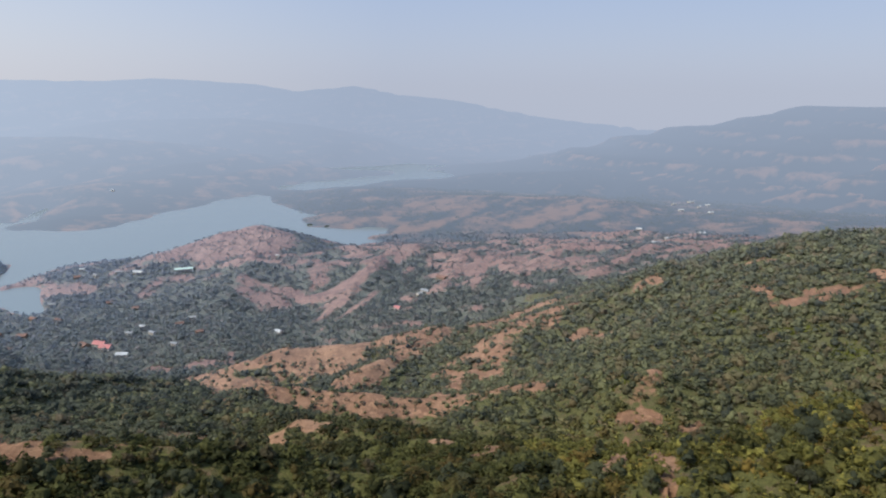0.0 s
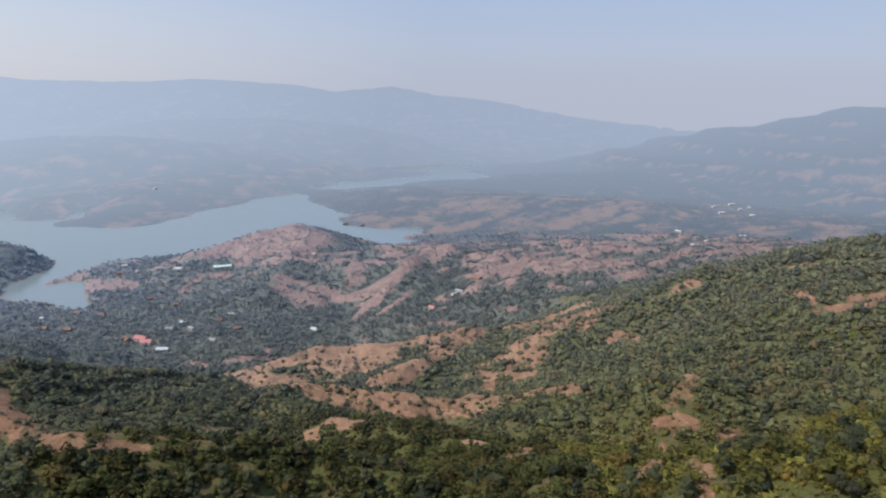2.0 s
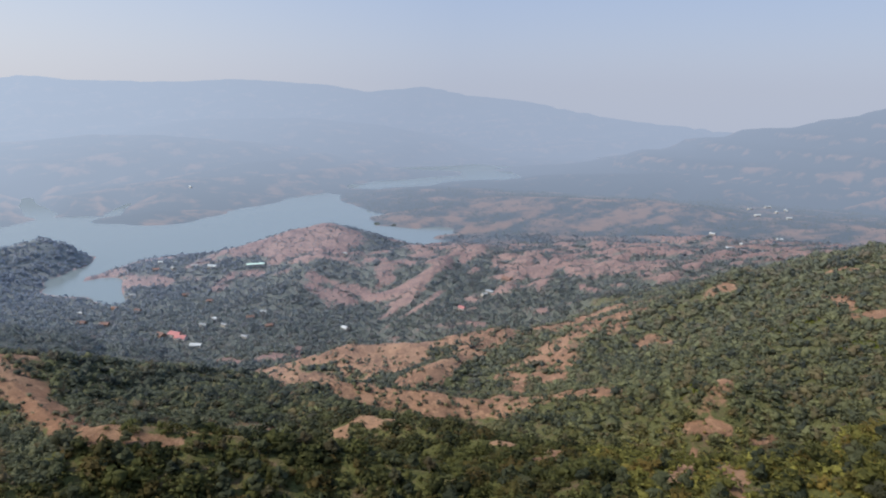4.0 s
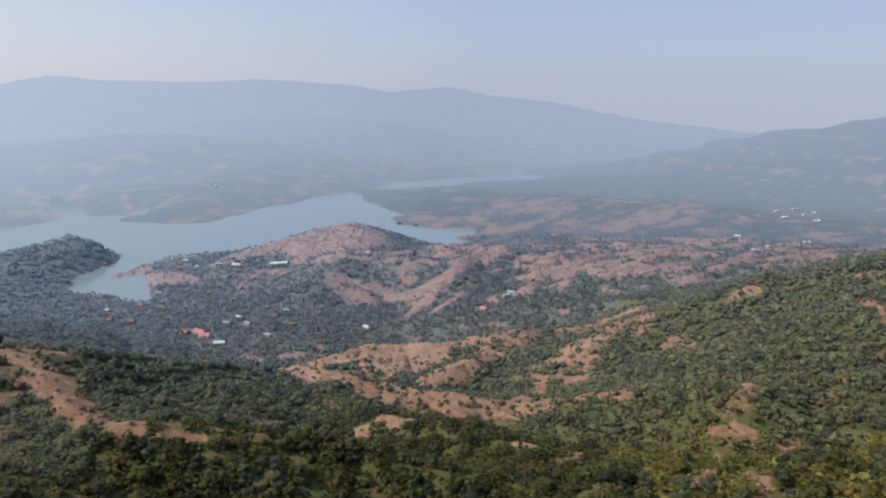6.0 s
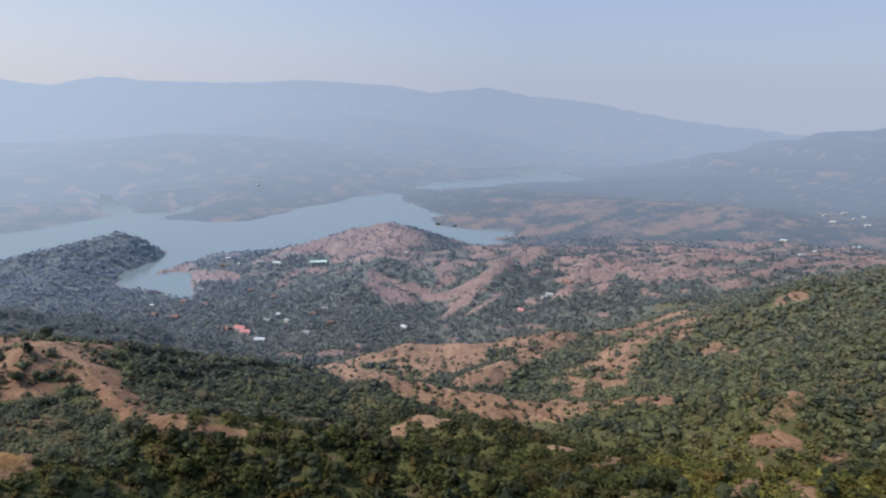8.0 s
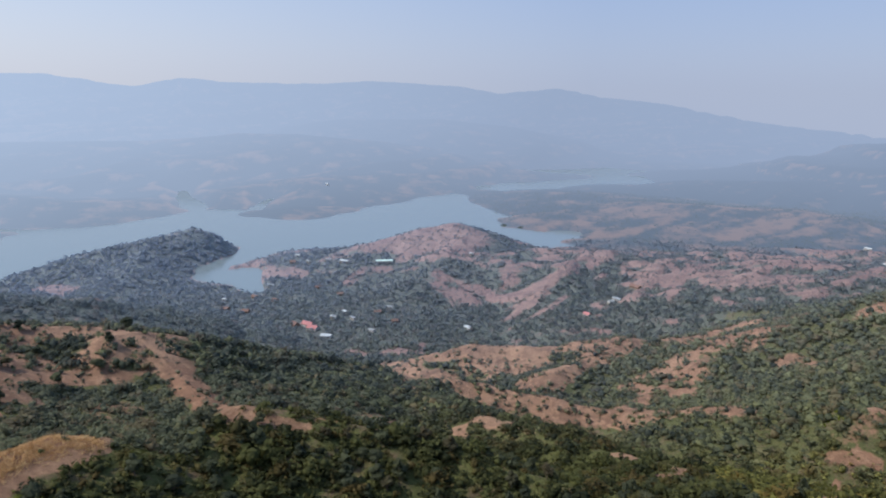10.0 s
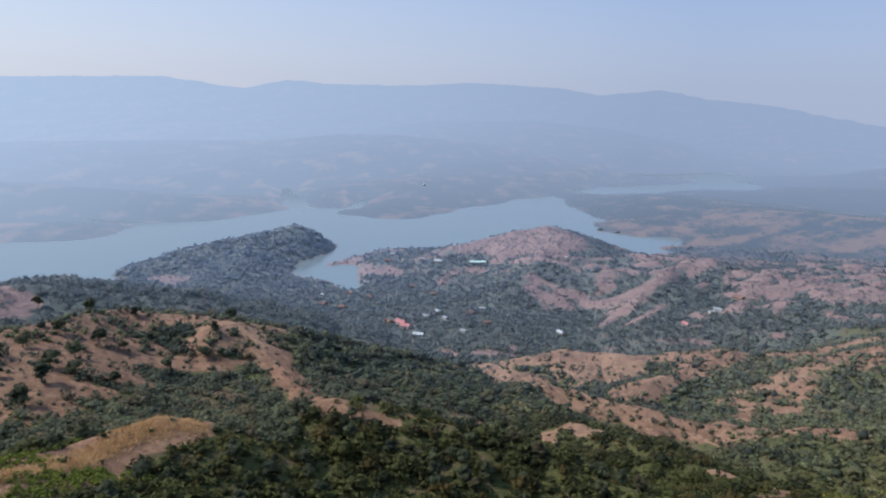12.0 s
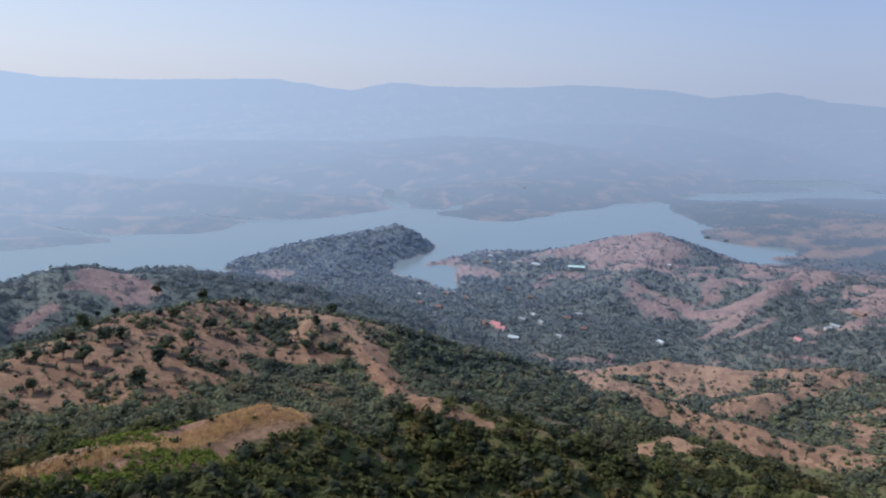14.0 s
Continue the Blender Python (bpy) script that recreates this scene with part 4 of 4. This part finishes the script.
def scatter(r0, r1, spacing, seed, low, power, where=None):
    """Places of plants between two distances from the hilltop, by the cover."""
    rng = np.random.default_rng(seed)
    span = math.radians(106)
    n = int(span / 2 * (r1 * r1 - r0 * r0) / spacing ** 2)
    r = np.sqrt(rng.random(n) * (r1 * r1 - r0 * r0) + r0 * r0)
    a = np.radians(-37) + rng.random(n) * span
    x, y = -r * np.sin(a), r * np.cos(a)
    h, who = terrain(x, y)
    c = cover(x, y, h, who)
    p = np.clip((c - 0.1) * 1.4, low * 2 * fractal(x, y, 24, 3, 83) ** 1.5, 1) ** power
    keep = (rng.random(n) < p) & (h > 0.8) & (ZONE[who] < SHORE)
    if where is not None:
        keep &= where(x, y, who)
    return x[keep], y[keep], h[keep], c[keep], rng


def plants(name, r0, r1, spacing, seed, shape, size, mat, label, low=0.3, power=1.2, least=0.4, where=None, slim=1.0):
    x, y, h, c, rng = scatter(r0, r1, spacing, seed, low, power, where)
    vs, fs, tones, n = [], [], [], 0
    which = rng.integers(0, 10, len(x))
    for k in range(10):
        v, f = crown_mesh(rng, *shape)
        sel = np.where(which == k)[0]
        m = len(sel)
        s = size * (least + (1.45 - least) * rng.random(m) ** 2.2) * (0.7 + 0.35 * c[sel])
        t = rng.random(m) * 2 * math.pi
        tall = (0.7 + 0.6 * rng.random(m)) * slim
        ct, st = np.cos(t), np.sin(t)
        px = v[None, :, 0] * ct[:, None] - v[None, :, 1] * st[:, None]
        py = v[None, :, 0] * st[:, None] + v[None, :, 1] * ct[:, None]
        pz = v[None, :, 2] * tall[:, None] + 0.4
        p = np.stack([px * s[:, None] + x[sel][:, None], py * s[:, None] + y[sel][:, None], pz * s[:, None] + h[sel][:, None]], -1)
        vs.append(p.reshape(-1, 3))
        tones.append(np.repeat(rng.random(m), len(v)))
        fs.append((f[None] + (np.arange(m) * len(v))[:, None, None] + n).reshape(-1, 3))
        n += m * len(v)
    vs, fs = np.concatenate(vs), np.concatenate(fs)
    me = bpy.data.meshes.new(name)
    me.vertices.add(len(vs))
    me.vertices.foreach_set("co", vs.astype(np.float32).ravel())
    me.loops.add(fs.size)
    me.loops.foreach_set("vertex_index", fs.astype(np.int32).ravel())
    me.polygons.add(len(fs))
    me.polygons.foreach_set("loop_start", np.arange(0, fs.size, 3, dtype=np.int32))
    me.update(calc_edges=True)
    a = me.attributes.new("tone", "FLOAT", "POINT")
    a.data.foreach_set("value", np.concatenate(tones).astype(np.float32))
    for key, value in (("painted_haze", haze_at), ("air", air_at), ("west", west_at)):
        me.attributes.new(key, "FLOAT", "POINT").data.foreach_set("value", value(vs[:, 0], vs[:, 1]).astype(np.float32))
    me.materials.append(mat)
    return tagged(new(name, me), label, "trees", kind="stuff")


WEST_HILL = NAMES.index("west_hill")


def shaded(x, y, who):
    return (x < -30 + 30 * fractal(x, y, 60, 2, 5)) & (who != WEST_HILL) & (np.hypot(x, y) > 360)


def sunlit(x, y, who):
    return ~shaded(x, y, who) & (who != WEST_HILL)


def eastern(x, y, who):
    return who != WEST_HILL


def western(x, y, who):
    return who == WEST_HILL


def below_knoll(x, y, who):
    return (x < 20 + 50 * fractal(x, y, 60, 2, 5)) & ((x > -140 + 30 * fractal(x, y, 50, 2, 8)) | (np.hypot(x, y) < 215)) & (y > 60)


def beyond_knoll(x, y, who):
    return (x < -100) & ~below_knoll(x, y, who) & (who != WEST_HILL)


def right_slope(x, y, who):
    return (x >= -100) & ~below_knoll(x, y, who)


for scrub, woods, mat, seed, look_of, where_ in (
        ("near_scrub", "near_woods", M_LEAF_NEAR, 21, "olive-green", right_slope),
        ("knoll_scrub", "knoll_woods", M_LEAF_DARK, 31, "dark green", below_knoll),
        ("brown_hill_scrub", "brown_hill_woods", M_LEAF_HILL, 41, "bluish-green", beyond_knoll)):
    plants(scrub, 110, 370, 2.5, seed, (1, 1, 11, 0.48, 0.58), 1.7, mat, "dense " + look_of + " scrub covering the near slopes", 0.45, where=where_)
    plants(woods, 110, 380, 5.6, seed + 1, (3, 1, 80, 0.27, 0.64), 3.1, M_LEAF_CLUMP if mat is M_LEAF_NEAR else mat, "small leafy " + look_of + " trees on the near slopes", 0.08, where=where_)
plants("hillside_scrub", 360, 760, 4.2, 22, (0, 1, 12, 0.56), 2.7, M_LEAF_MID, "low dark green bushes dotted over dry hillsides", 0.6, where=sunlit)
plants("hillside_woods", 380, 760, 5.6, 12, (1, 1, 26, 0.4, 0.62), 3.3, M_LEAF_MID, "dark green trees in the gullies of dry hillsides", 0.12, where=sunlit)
# The slope turned from the sun gets the leaf copy with shade painted in.
plants("valley_scrub", 360, 760, 4.2, 33, (0, 1, 12, 0.56), 2.5, M_LEAF_MID_SHADED, "low bluish-green bushes in shade on the slopes above the village", 0.6, where=shaded)
plants("valley_woods", 380, 760, 5.8, 34, (1, 1, 26, 0.4, 0.62), 3.4, M_LEAF_MID_SHADED, "dense bluish-green trees in shade above the village", 0.12, where=shaded)
plants("spur_bushes", 380, 760, 6.0, 36, (1, 1, 20, 0.42, 0.7), 2.8, M_LEAF_MID, "single dark bushes on bare brown spurs", 1.1, least=0.6, where=eastern)
plants("brown_hill_bushes", 240, 500, 7.0, 37, (1, 1, 24, 0.4, 0.65), 2.2, M_LEAF_HILL, "scattered green bushes on a brown grassy hill", 1.0, least=0.5, where=beyond_knoll)
plants("western_woods", 300, 760, 4.8, 35, (0, 1, 34, 0.4), 2.9, M_LEAF_LAKE, "hazy blue-green trees on the western hill", 0.5, where=western)
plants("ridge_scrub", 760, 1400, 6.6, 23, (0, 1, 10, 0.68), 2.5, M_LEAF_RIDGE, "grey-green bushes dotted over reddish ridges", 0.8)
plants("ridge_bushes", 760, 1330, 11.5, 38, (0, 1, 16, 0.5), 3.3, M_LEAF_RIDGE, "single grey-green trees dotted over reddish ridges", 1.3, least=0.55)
plants("village_woods", 740, 1020, 5.8, 13, (0, 1, 26, 0.48), 2.8, M_LEAF_VILLAGE, "hazy grey-green trees round the village", 0.05, slim=1.5)
# Lakeside trees are pale only through the haze painted into their colour.
plants("lakeside_woods", 1020, 1420, 6.6, 15, (0, 1, 17, 0.55), 3.2, M_LEAF_LAKE, "hazy grey-green trees along the lake shore", 0.05, slim=1.25)
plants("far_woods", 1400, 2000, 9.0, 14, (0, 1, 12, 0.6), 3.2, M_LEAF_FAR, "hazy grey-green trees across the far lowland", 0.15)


# ---- things ----
def part(name, bm, mat, parent, label=""):
    me = bpy.data.meshes.new(name)
    bmesh.ops.recalc_face_normals(bm, faces=bm.faces)
    bm.to_mesh(me)
    bm.free()
    me.materials.append(mat)
    ob = new(name, me)
    ob.parent = parent
    if label:
        ob["label"] = label
    return ob


def box(bm, x0, x1, y0, y1, z0, z1):
    vs = [bm.verts.new(p) for p in ((x0, y0, z0), (x1, y0, z0), (x1, y1, z0), (x0, y1, z0), (x0, y0, z1), (x1, y0, z1), (x1, y1, z1), (x0, y1, z1))]
    for q in ((0, 3, 2, 1), (4, 5, 6, 7), (0, 1, 5, 4), (1, 2, 6, 5), (2, 3, 7, 6), (3, 0, 4, 7)):
        bm.faces.new([vs[i] for i in q])


def height_at(x, y):
    return float(terrain(np.array([float(x)]), np.array([float(y)]))[0][0])


def house(length, depth, wall_height, rise, wall_mat, roof_mat, label, roof_label, category="house"):
    """A gabled village house: plinth, walls, two roof slopes, a door and windows."""
    root = new("village_house")
    tagged(root, label, category, "village houses")
    a, d, e = length / 2, depth / 2, 0.55
    bm = bmesh.new()
    box(bm, -a - 0.3, a + 0.3, -d - 0.3, d + 0.3, -2.5, 0.35)
    part("plinth", bm, M_ROCK, root)
    bm = bmesh.new()
    low = [bm.verts.new((x, y, 0.35)) for x, y in ((-a, -d), (a, -d), (a, d), (-a, d))]
    top = [bm.verts.new((x, y, wall_height)) for x, y in ((-a, -d), (a, -d), (a, d), (-a, d))]
    g0, g1 = bm.verts.new((-a, 0, wall_height + rise)), bm.verts.new((a, 0, wall_height + rise))
    bm.faces.new([low[0], low[1], top[1], top[0]])
    bm.faces.new([low[2], low[3], top[3], top[2]])
    bm.faces.new([low[1], low[2], top[2], g1, top[1]])
    bm.faces.new([low[3], low[0], top[0], g0, top[3]])
    part("wall", bm, wall_mat, root)
    for sgn in (-1, 1):
        bm = bmesh.new()
        y1, z1 = sgn * (d + e), wall_height - e * rise / d
        up = wall_height + rise + 0.02
        t = 0.14
        p = [(-a - e, 0, up), (a + e, 0, up), (a + e, y1, z1), (-a - e, y1, z1)]
        lo = [bm.verts.new(q) for q in p]
        hi = [bm.verts.new((q[0], q[1], q[2] + t)) for q in p]
        bm.faces.new(lo), bm.faces.new(hi)
        for i in range(4):
            bm.faces.new([lo[i], lo[(i + 1) % 4], hi[(i + 1) % 4], hi[i]])
        for i in range(1, int(length / 1.6)):
            x = -a - e + i * 1.6
            q = [bm.verts.new(v) for v in ((x, 0, up + t), (x + 0.16, 0, up + t), (x + 0.16, y1, z1 + t), (x, y1, z1 + t), (x + 0.08, 0, up + t + 0.1), (x + 0.08, y1, z1 + t + 0.1))]
            bm.faces.new([q[0], q[3], q[5], q[4]])
            bm.faces.new([q[1], q[4], q[5], q[2]])
        part("roof_slope", bm, roof_mat, root, roof_label)
    bm = bmesh.new()
    box(bm, -0.5, 0.5, -d - 0.06, -d + 0.02, 0.35, 2.35)
    part("door", bm, M_DOOR, root)
    for x in (-a * 0.6, a * 0.6):
        bm = bmesh.new()
        box(bm, x - 0.5, x + 0.5, -d - 0.05, -d + 0.02, 1.2, 2.2)
        w = part("window", bm, M_DOOR, root)
        bm = bmesh.new()
        box(bm, x - 0.6, x + 0.6, -d - 0.14, -d - 0.04, 1.08, 1.19)
        part("sill", bm, wall_mat, w)
    return root


HOUSE_KINDS = {
    "white": (0.62, 3.0, 1.3, M_WALL, M_TIN, "small house with a bright white tin roof among trees", "white tin roof"),
    "tile": (0.7, 2.7, 1.9, M_MUD, M_TILE, "low brick house with a brown clay-tiled roof", "brown clay tiles"),
    "grey": (0.6, 2.9, 1.2, M_WALL, M_GREY, "lime-washed house with a grey sheet roof", "grey cement sheets"),
    "red": (0.65, 3.4, 2.2, M_WALL, M_RED, "larger village house with a red painted roof", "red painted sheets"),
}
HOUSES = {
    "white": [(-562, 1078, 9, 13), (-459, 1039, 14, -3), (-347, 730, 12, 5), (-196, 817, 10, -37), (-259, 1090, 5, -25), (-550, 835, 5, -6), (-365, 827, 7, -26)],
    "tile": [(-551, 1039, 9, 24), (-524, 795, 10, 1), (-494, 795, 10, 10), (-479, 748, 9, -18), (-490, 750, 8, 38), (-405, 763, 11, -36), (-1, 976, 14, -37), (-326, 843, 9, 20), (-480, 850, 9, -22), (-516, 857, 8, -18), (-289, 806, 8, 37), (-452, 928, 8, 31), (-407, 905, 8, 27)],
    "grey": [(-525, 1043, 9, -39), (-490, 1043, 9, 24), (-369, 799, 8, -8), (-343, 802, 8, -30), (-23, 920, 11, -29), (-30, 912, 8, 39), (-320, 871, 9, 12), (-301, 759, 8, -19), (-528, 924, 8, 23)],
    "red": [(-387, 763, 15, -18), (-375, 752, 13, -10), (-56, 862, 9, -40)],
}
FAR_HOUSES = {
    "white": [(362, 1294, 10, -31), (339, 1109, 13, -9), (360, 1120, 9, 10), (488, 1321, 12, 13), (536, 1592, 12, 14), (644, 1724, 9, -36), (604, 1670, 8, 36), (584, 1541, 11, 4), (-844, 1804, 8, -19)],
    "grey": [(369, 1057, 9, -1), (625, 1790, 16, 13), (563, 1727, 12, 32)],
}
for plan in (HOUSES, FAR_HOUSES):
    for kind, places in plan.items():
        ratio, wall_height, rise, wall_mat, roof_mat, label, roof_label = HOUSE_KINDS[kind]
        made = {}
        for x, y, length, turn in places:
            spot = pose(x, y, max(height_at(x, y), 0.3) + 0.4, 0, 0, turn)
            if length in made:
                copy_thing(made[length], spot)
            else:
                depth = min(max(length * ratio, 4.0), 9.0)
                made[length] = house(length, depth, wall_height, rise * depth / 7, wall_mat, roof_mat, label, roof_label)
                made[length].matrix_world = spot

shed = house(26, 8, 4.2, 1.5, M_WALL, M_GREEN, "long school-like shed with a pale green roof", "pale green sheets", "shed")
shed.name = "long_shed"
shed.matrix_world = pose(-393, 1048, height_at(-393, 1048) + 0.5, 0, 0, 24)

ISLETS = [
    (-294, 1540), (-252, 1523),
]
for x, y in ISLETS:
    bm = bmesh.new()
    bmesh.ops.create_icosphere(bm, subdivisions=3, radius=1.0)
    for v in bm.verts:
        k = 1 + 0.5 * (noise.noise(v.co * 2 + Vector((x, y, 0))) )
        v.co = Vector((v.co.x * 6 * k, v.co.y * 5 * k, v.co.z * 3.2 * k))
    me = bpy.data.meshes.new("islet")
    bm.to_mesh(me)
    bm.free()
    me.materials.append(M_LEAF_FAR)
    islet = tagged(new("islet", me), "tiny dark scrub-covered islet in the lake", "islet", "islets")
    islet.matrix_world = pose(x, y, 0.2)


def limb(bm, p, q, r0, r1, sides=6):
    """A tapered branch from p to q."""
    p, q = Vector(p), Vector(q)
    turn = (q - p).to_track_quat("Z", "Y").to_matrix()
    rings_ = []
    for c, r in ((p, r0), ((p + q) / 2 + turn @ Vector((r0 * 0.5, 0, 0)), (r0 + r1) / 2), (q, r1)):
        rings_.append([bm.verts.new(c + turn @ Vector((r * math.cos(2 * math.pi * k / sides), r * math.sin(2 * math.pi * k / sides), 0))) for k in range(sides)])
    for u, w in zip(rings_[:-1], rings_[1:]):
        for k in range(sides):
            bm.faces.new([u[k], u[(k + 1) % sides], w[(k + 1) % sides], w[k]])


def tree(seed, label):
    """A small spreading tree: trunk with limbs, crown of leafy clumps."""
    rng = np.random.default_rng(seed)
    root = new("hill_tree")
    tagged(root, label, "tree", "trees on the hillside")
    bm = bmesh.new()
    fork = Vector((0.25 * rng.normal(), 0.25 * rng.normal(), 1.3))
    limb(bm, (0, 0, -0.8), fork, 0.26, 0.17)
    vs, fs, n = [], [], 0
    count = 7
    for k in range(count):
        t = 2 * math.pi * (k + 0.6 * rng.random()) / (count - 1)
        out = (0.3 if k == count - 1 else 1.0) * (0.9 + 0.8 * rng.random())
        tip = Vector((out * math.cos(t), out * math.sin(t), 2.2 + 2.2 * rng.random() + (1.6 if k == count - 1 else 0)))
        limb(bm, fork, tip, 0.11, 0.04, 5)
        size = 1.1 + 0.6 * rng.random()
        v, f = crown_mesh(rng, 1, 1, 48, 0.28, 0.85)
        vs.append(v * size * np.array([1, 1, 0.95]) + np.array(tip)), fs.append(f + n)
        n += len(v)
    part("trunk", bm, M_BARK, root)
    me = bpy.data.meshes.new("crown")
    me.from_pydata(np.concatenate(vs).tolist(), [], np.concatenate(fs).tolist())
    me.materials.append(M_LEAF_TREE)
    crown = new("crown", me)
    crown.parent = root
    return root


LONE_TREES = [
    (-324, 192), (-350, 226), (-302, 197), (-301, 188), (-308, 176), (-297, 165),
    (-297, 154), (-281, 206), (-340, 277), (-297, 246), (-327, 297), (-307, 212),
    (-274, 139), (-255, 121), (-245, 136), (-256, 155), (-255, 172), (-313, 236),
    (-269, 193), (-269, 208), (-302, 150), (-290, 254), (-298, 280), (-281, 283),
    (-267, 297), (-288, 336), (-265, 258), (-261, 280), (-254, 217), (-283, 183),
    (-286, 168), (-287, 223), (-541, 334), (-529, 433), (-554, 401),
]
kinds = [tree(100 + k, "spreading green tree standing alone on brown dry grass") for k in range(4)]
rng = np.random.default_rng(77)
for k, (x, y) in enumerate(LONE_TREES):
    size = 0.9 + 0.75 * rng.random() ** 1.5
    spot = pose(x, y, height_at(x, y), 0, 0, 360 * rng.random()) @ Matrix.Scale(size, 4)
    if k < 4:
        kinds[k].matrix_world = spot
    else:
        twin = copy_thing(kinds[k % 4], pose(0, 0, 0))
        twin.matrix_world = spot

slope_kinds = [tree(200 + k, "leafy green tree rising above dense hillside scrub") for k in range(6)]
sx, sy, sh_, sc, rng = scatter(125, 235, 7.5, 31, 0.02, 1.6)
for k in range(min(len(sx), 250)):
    size = 0.6 + 0.45 * rng.random()
    spot = pose(sx[k], sy[k], sh_[k], 0, 0, 360 * rng.random()) @ Matrix.Scale(size, 4)
    if k < 6:
        slope_kinds[k].matrix_world = spot
    else:
        twin = copy_thing(slope_kinds[k % 6], pose(0, 0, 0))
        twin.matrix_world = spot


def in_patches(patches, spacing, seed):
    """Points strewn over oval patches of the plan."""
    rng = np.random.default_rng(seed)
    xs, ys = [], []
    for cx, cy, across, along, turn in patches:
        n = int(math.pi * across * along / spacing ** 2)
        r, t = np.sqrt(rng.random(n)) * (0.75 + 0.5 * rng.random(n)), rng.random(n) * 2 * math.pi
        u, v = across * r * np.cos(t), along * r * np.sin(t)
        c, q = math.cos(math.radians(turn)), math.sin(math.radians(turn))
        xs.append(cx + u * c - v * q), ys.append(cy + u * q + v * c)
    x, y = np.concatenate(xs), np.concatenate(ys)
    return x, y, terrain(x, y)[0], rng


STRAW = [(-142, 50, 3.4, 7, 0), (-146, 62, 3.4, 7, 0), (-148, 72, 3.4, 7, 0), (-148, 83, 3.4, 7, 0), (-149, 93, 3.4, 7, 0), (-151, 104, 3.4, 7, 0), (-153, 115, 4.1, 7, 0), (-157, 126, 4.8, 7, 0), (-158, 136, 5.4, 7, 0), (-156, 146, 6.1, 7, 30), (-150, 154, 4.8, 5, 40)]
FRESH = [
    (226, 378, 17, 8, -31), (103, 389, 10, 14, -15), (142, 216, 7, 10, -33), (108, 223, 13, 8, -26), (174, 465, 25, 8, -21), (207, 411, 19, 8, -27),
    (-178, 96, 8, 22, 10), (-172, 120, 6, 14, 0), (-118, 88, 7, 14, 0), (-126, 66, 7, 14, 0), (34, 215, 6, 10, -9), (-204, 133, 18, 46, 57), (-159, 103, 6, 12, 0), (-156, 92, 4.5, 9, 0), (-141, 92, 7.5, 12, 0), (-144, 110, 7.5, 10, 0), (-140, 75, 6, 9, 0), (-136, 82, 6, 9, 0), (-138, 102, 7.5, 14, 0), (-137, 64, 6, 9, 0), (-142, 120, 6, 9, 0),
]
x, y, h, rng = in_patches(STRAW, 0.45, 51)
n = len(x)
blades = 4
lean = rng.normal(size=(n, blades, 2)) * 0.5 + np.array([0.25, 0.1])
foot = rng.normal(size=(n, blades, 2)) * 0.25
tall = (0.5 + 0.6 * rng.random((n, blades)))[..., None]
base = np.stack([x, y, h - 0.05], -1)[:, None, :] + np.concatenate([foot, np.zeros((n, blades, 1))], -1)
side = np.stack([np.cos(t_ := rng.random((n, blades)) * math.pi), np.sin(t_), np.zeros((n, blades))], -1) * 0.07
tip = base + np.concatenate([lean, tall], -1)
vs = np.stack([base - side, base + side, tip], 2).reshape(-1, 3)
tagged(sheet("dry_grass", vs.tolist(), np.arange(len(vs)).reshape(-1, 3).tolist(), [M_STRAW], None, False), "tall golden dry grass on a rounded knoll", "grass", kind="stuff")

x, y, h, rng = in_patches(FRESH, 1.8, 52)
vs, fs, n = [], [], 0
for k in range(len(x)):
    v, f = crown_mesh(rng, 1, 1, 12, 0.45, 0.6)
    v = v * (0.5 + 0.7 * rng.random()) + np.array([x[k], y[k], h[k] + 0.3])
    vs.append(v), fs.append(f + n)
    n += len(v)
tagged(sheet("fresh_scrub", np.concatenate(vs).tolist(), np.concatenate(fs).tolist(), [M_LEAF_FRESH], None, False), "bright yellow-green low scrub in sunlit patches", "shrubs", kind="stuff")
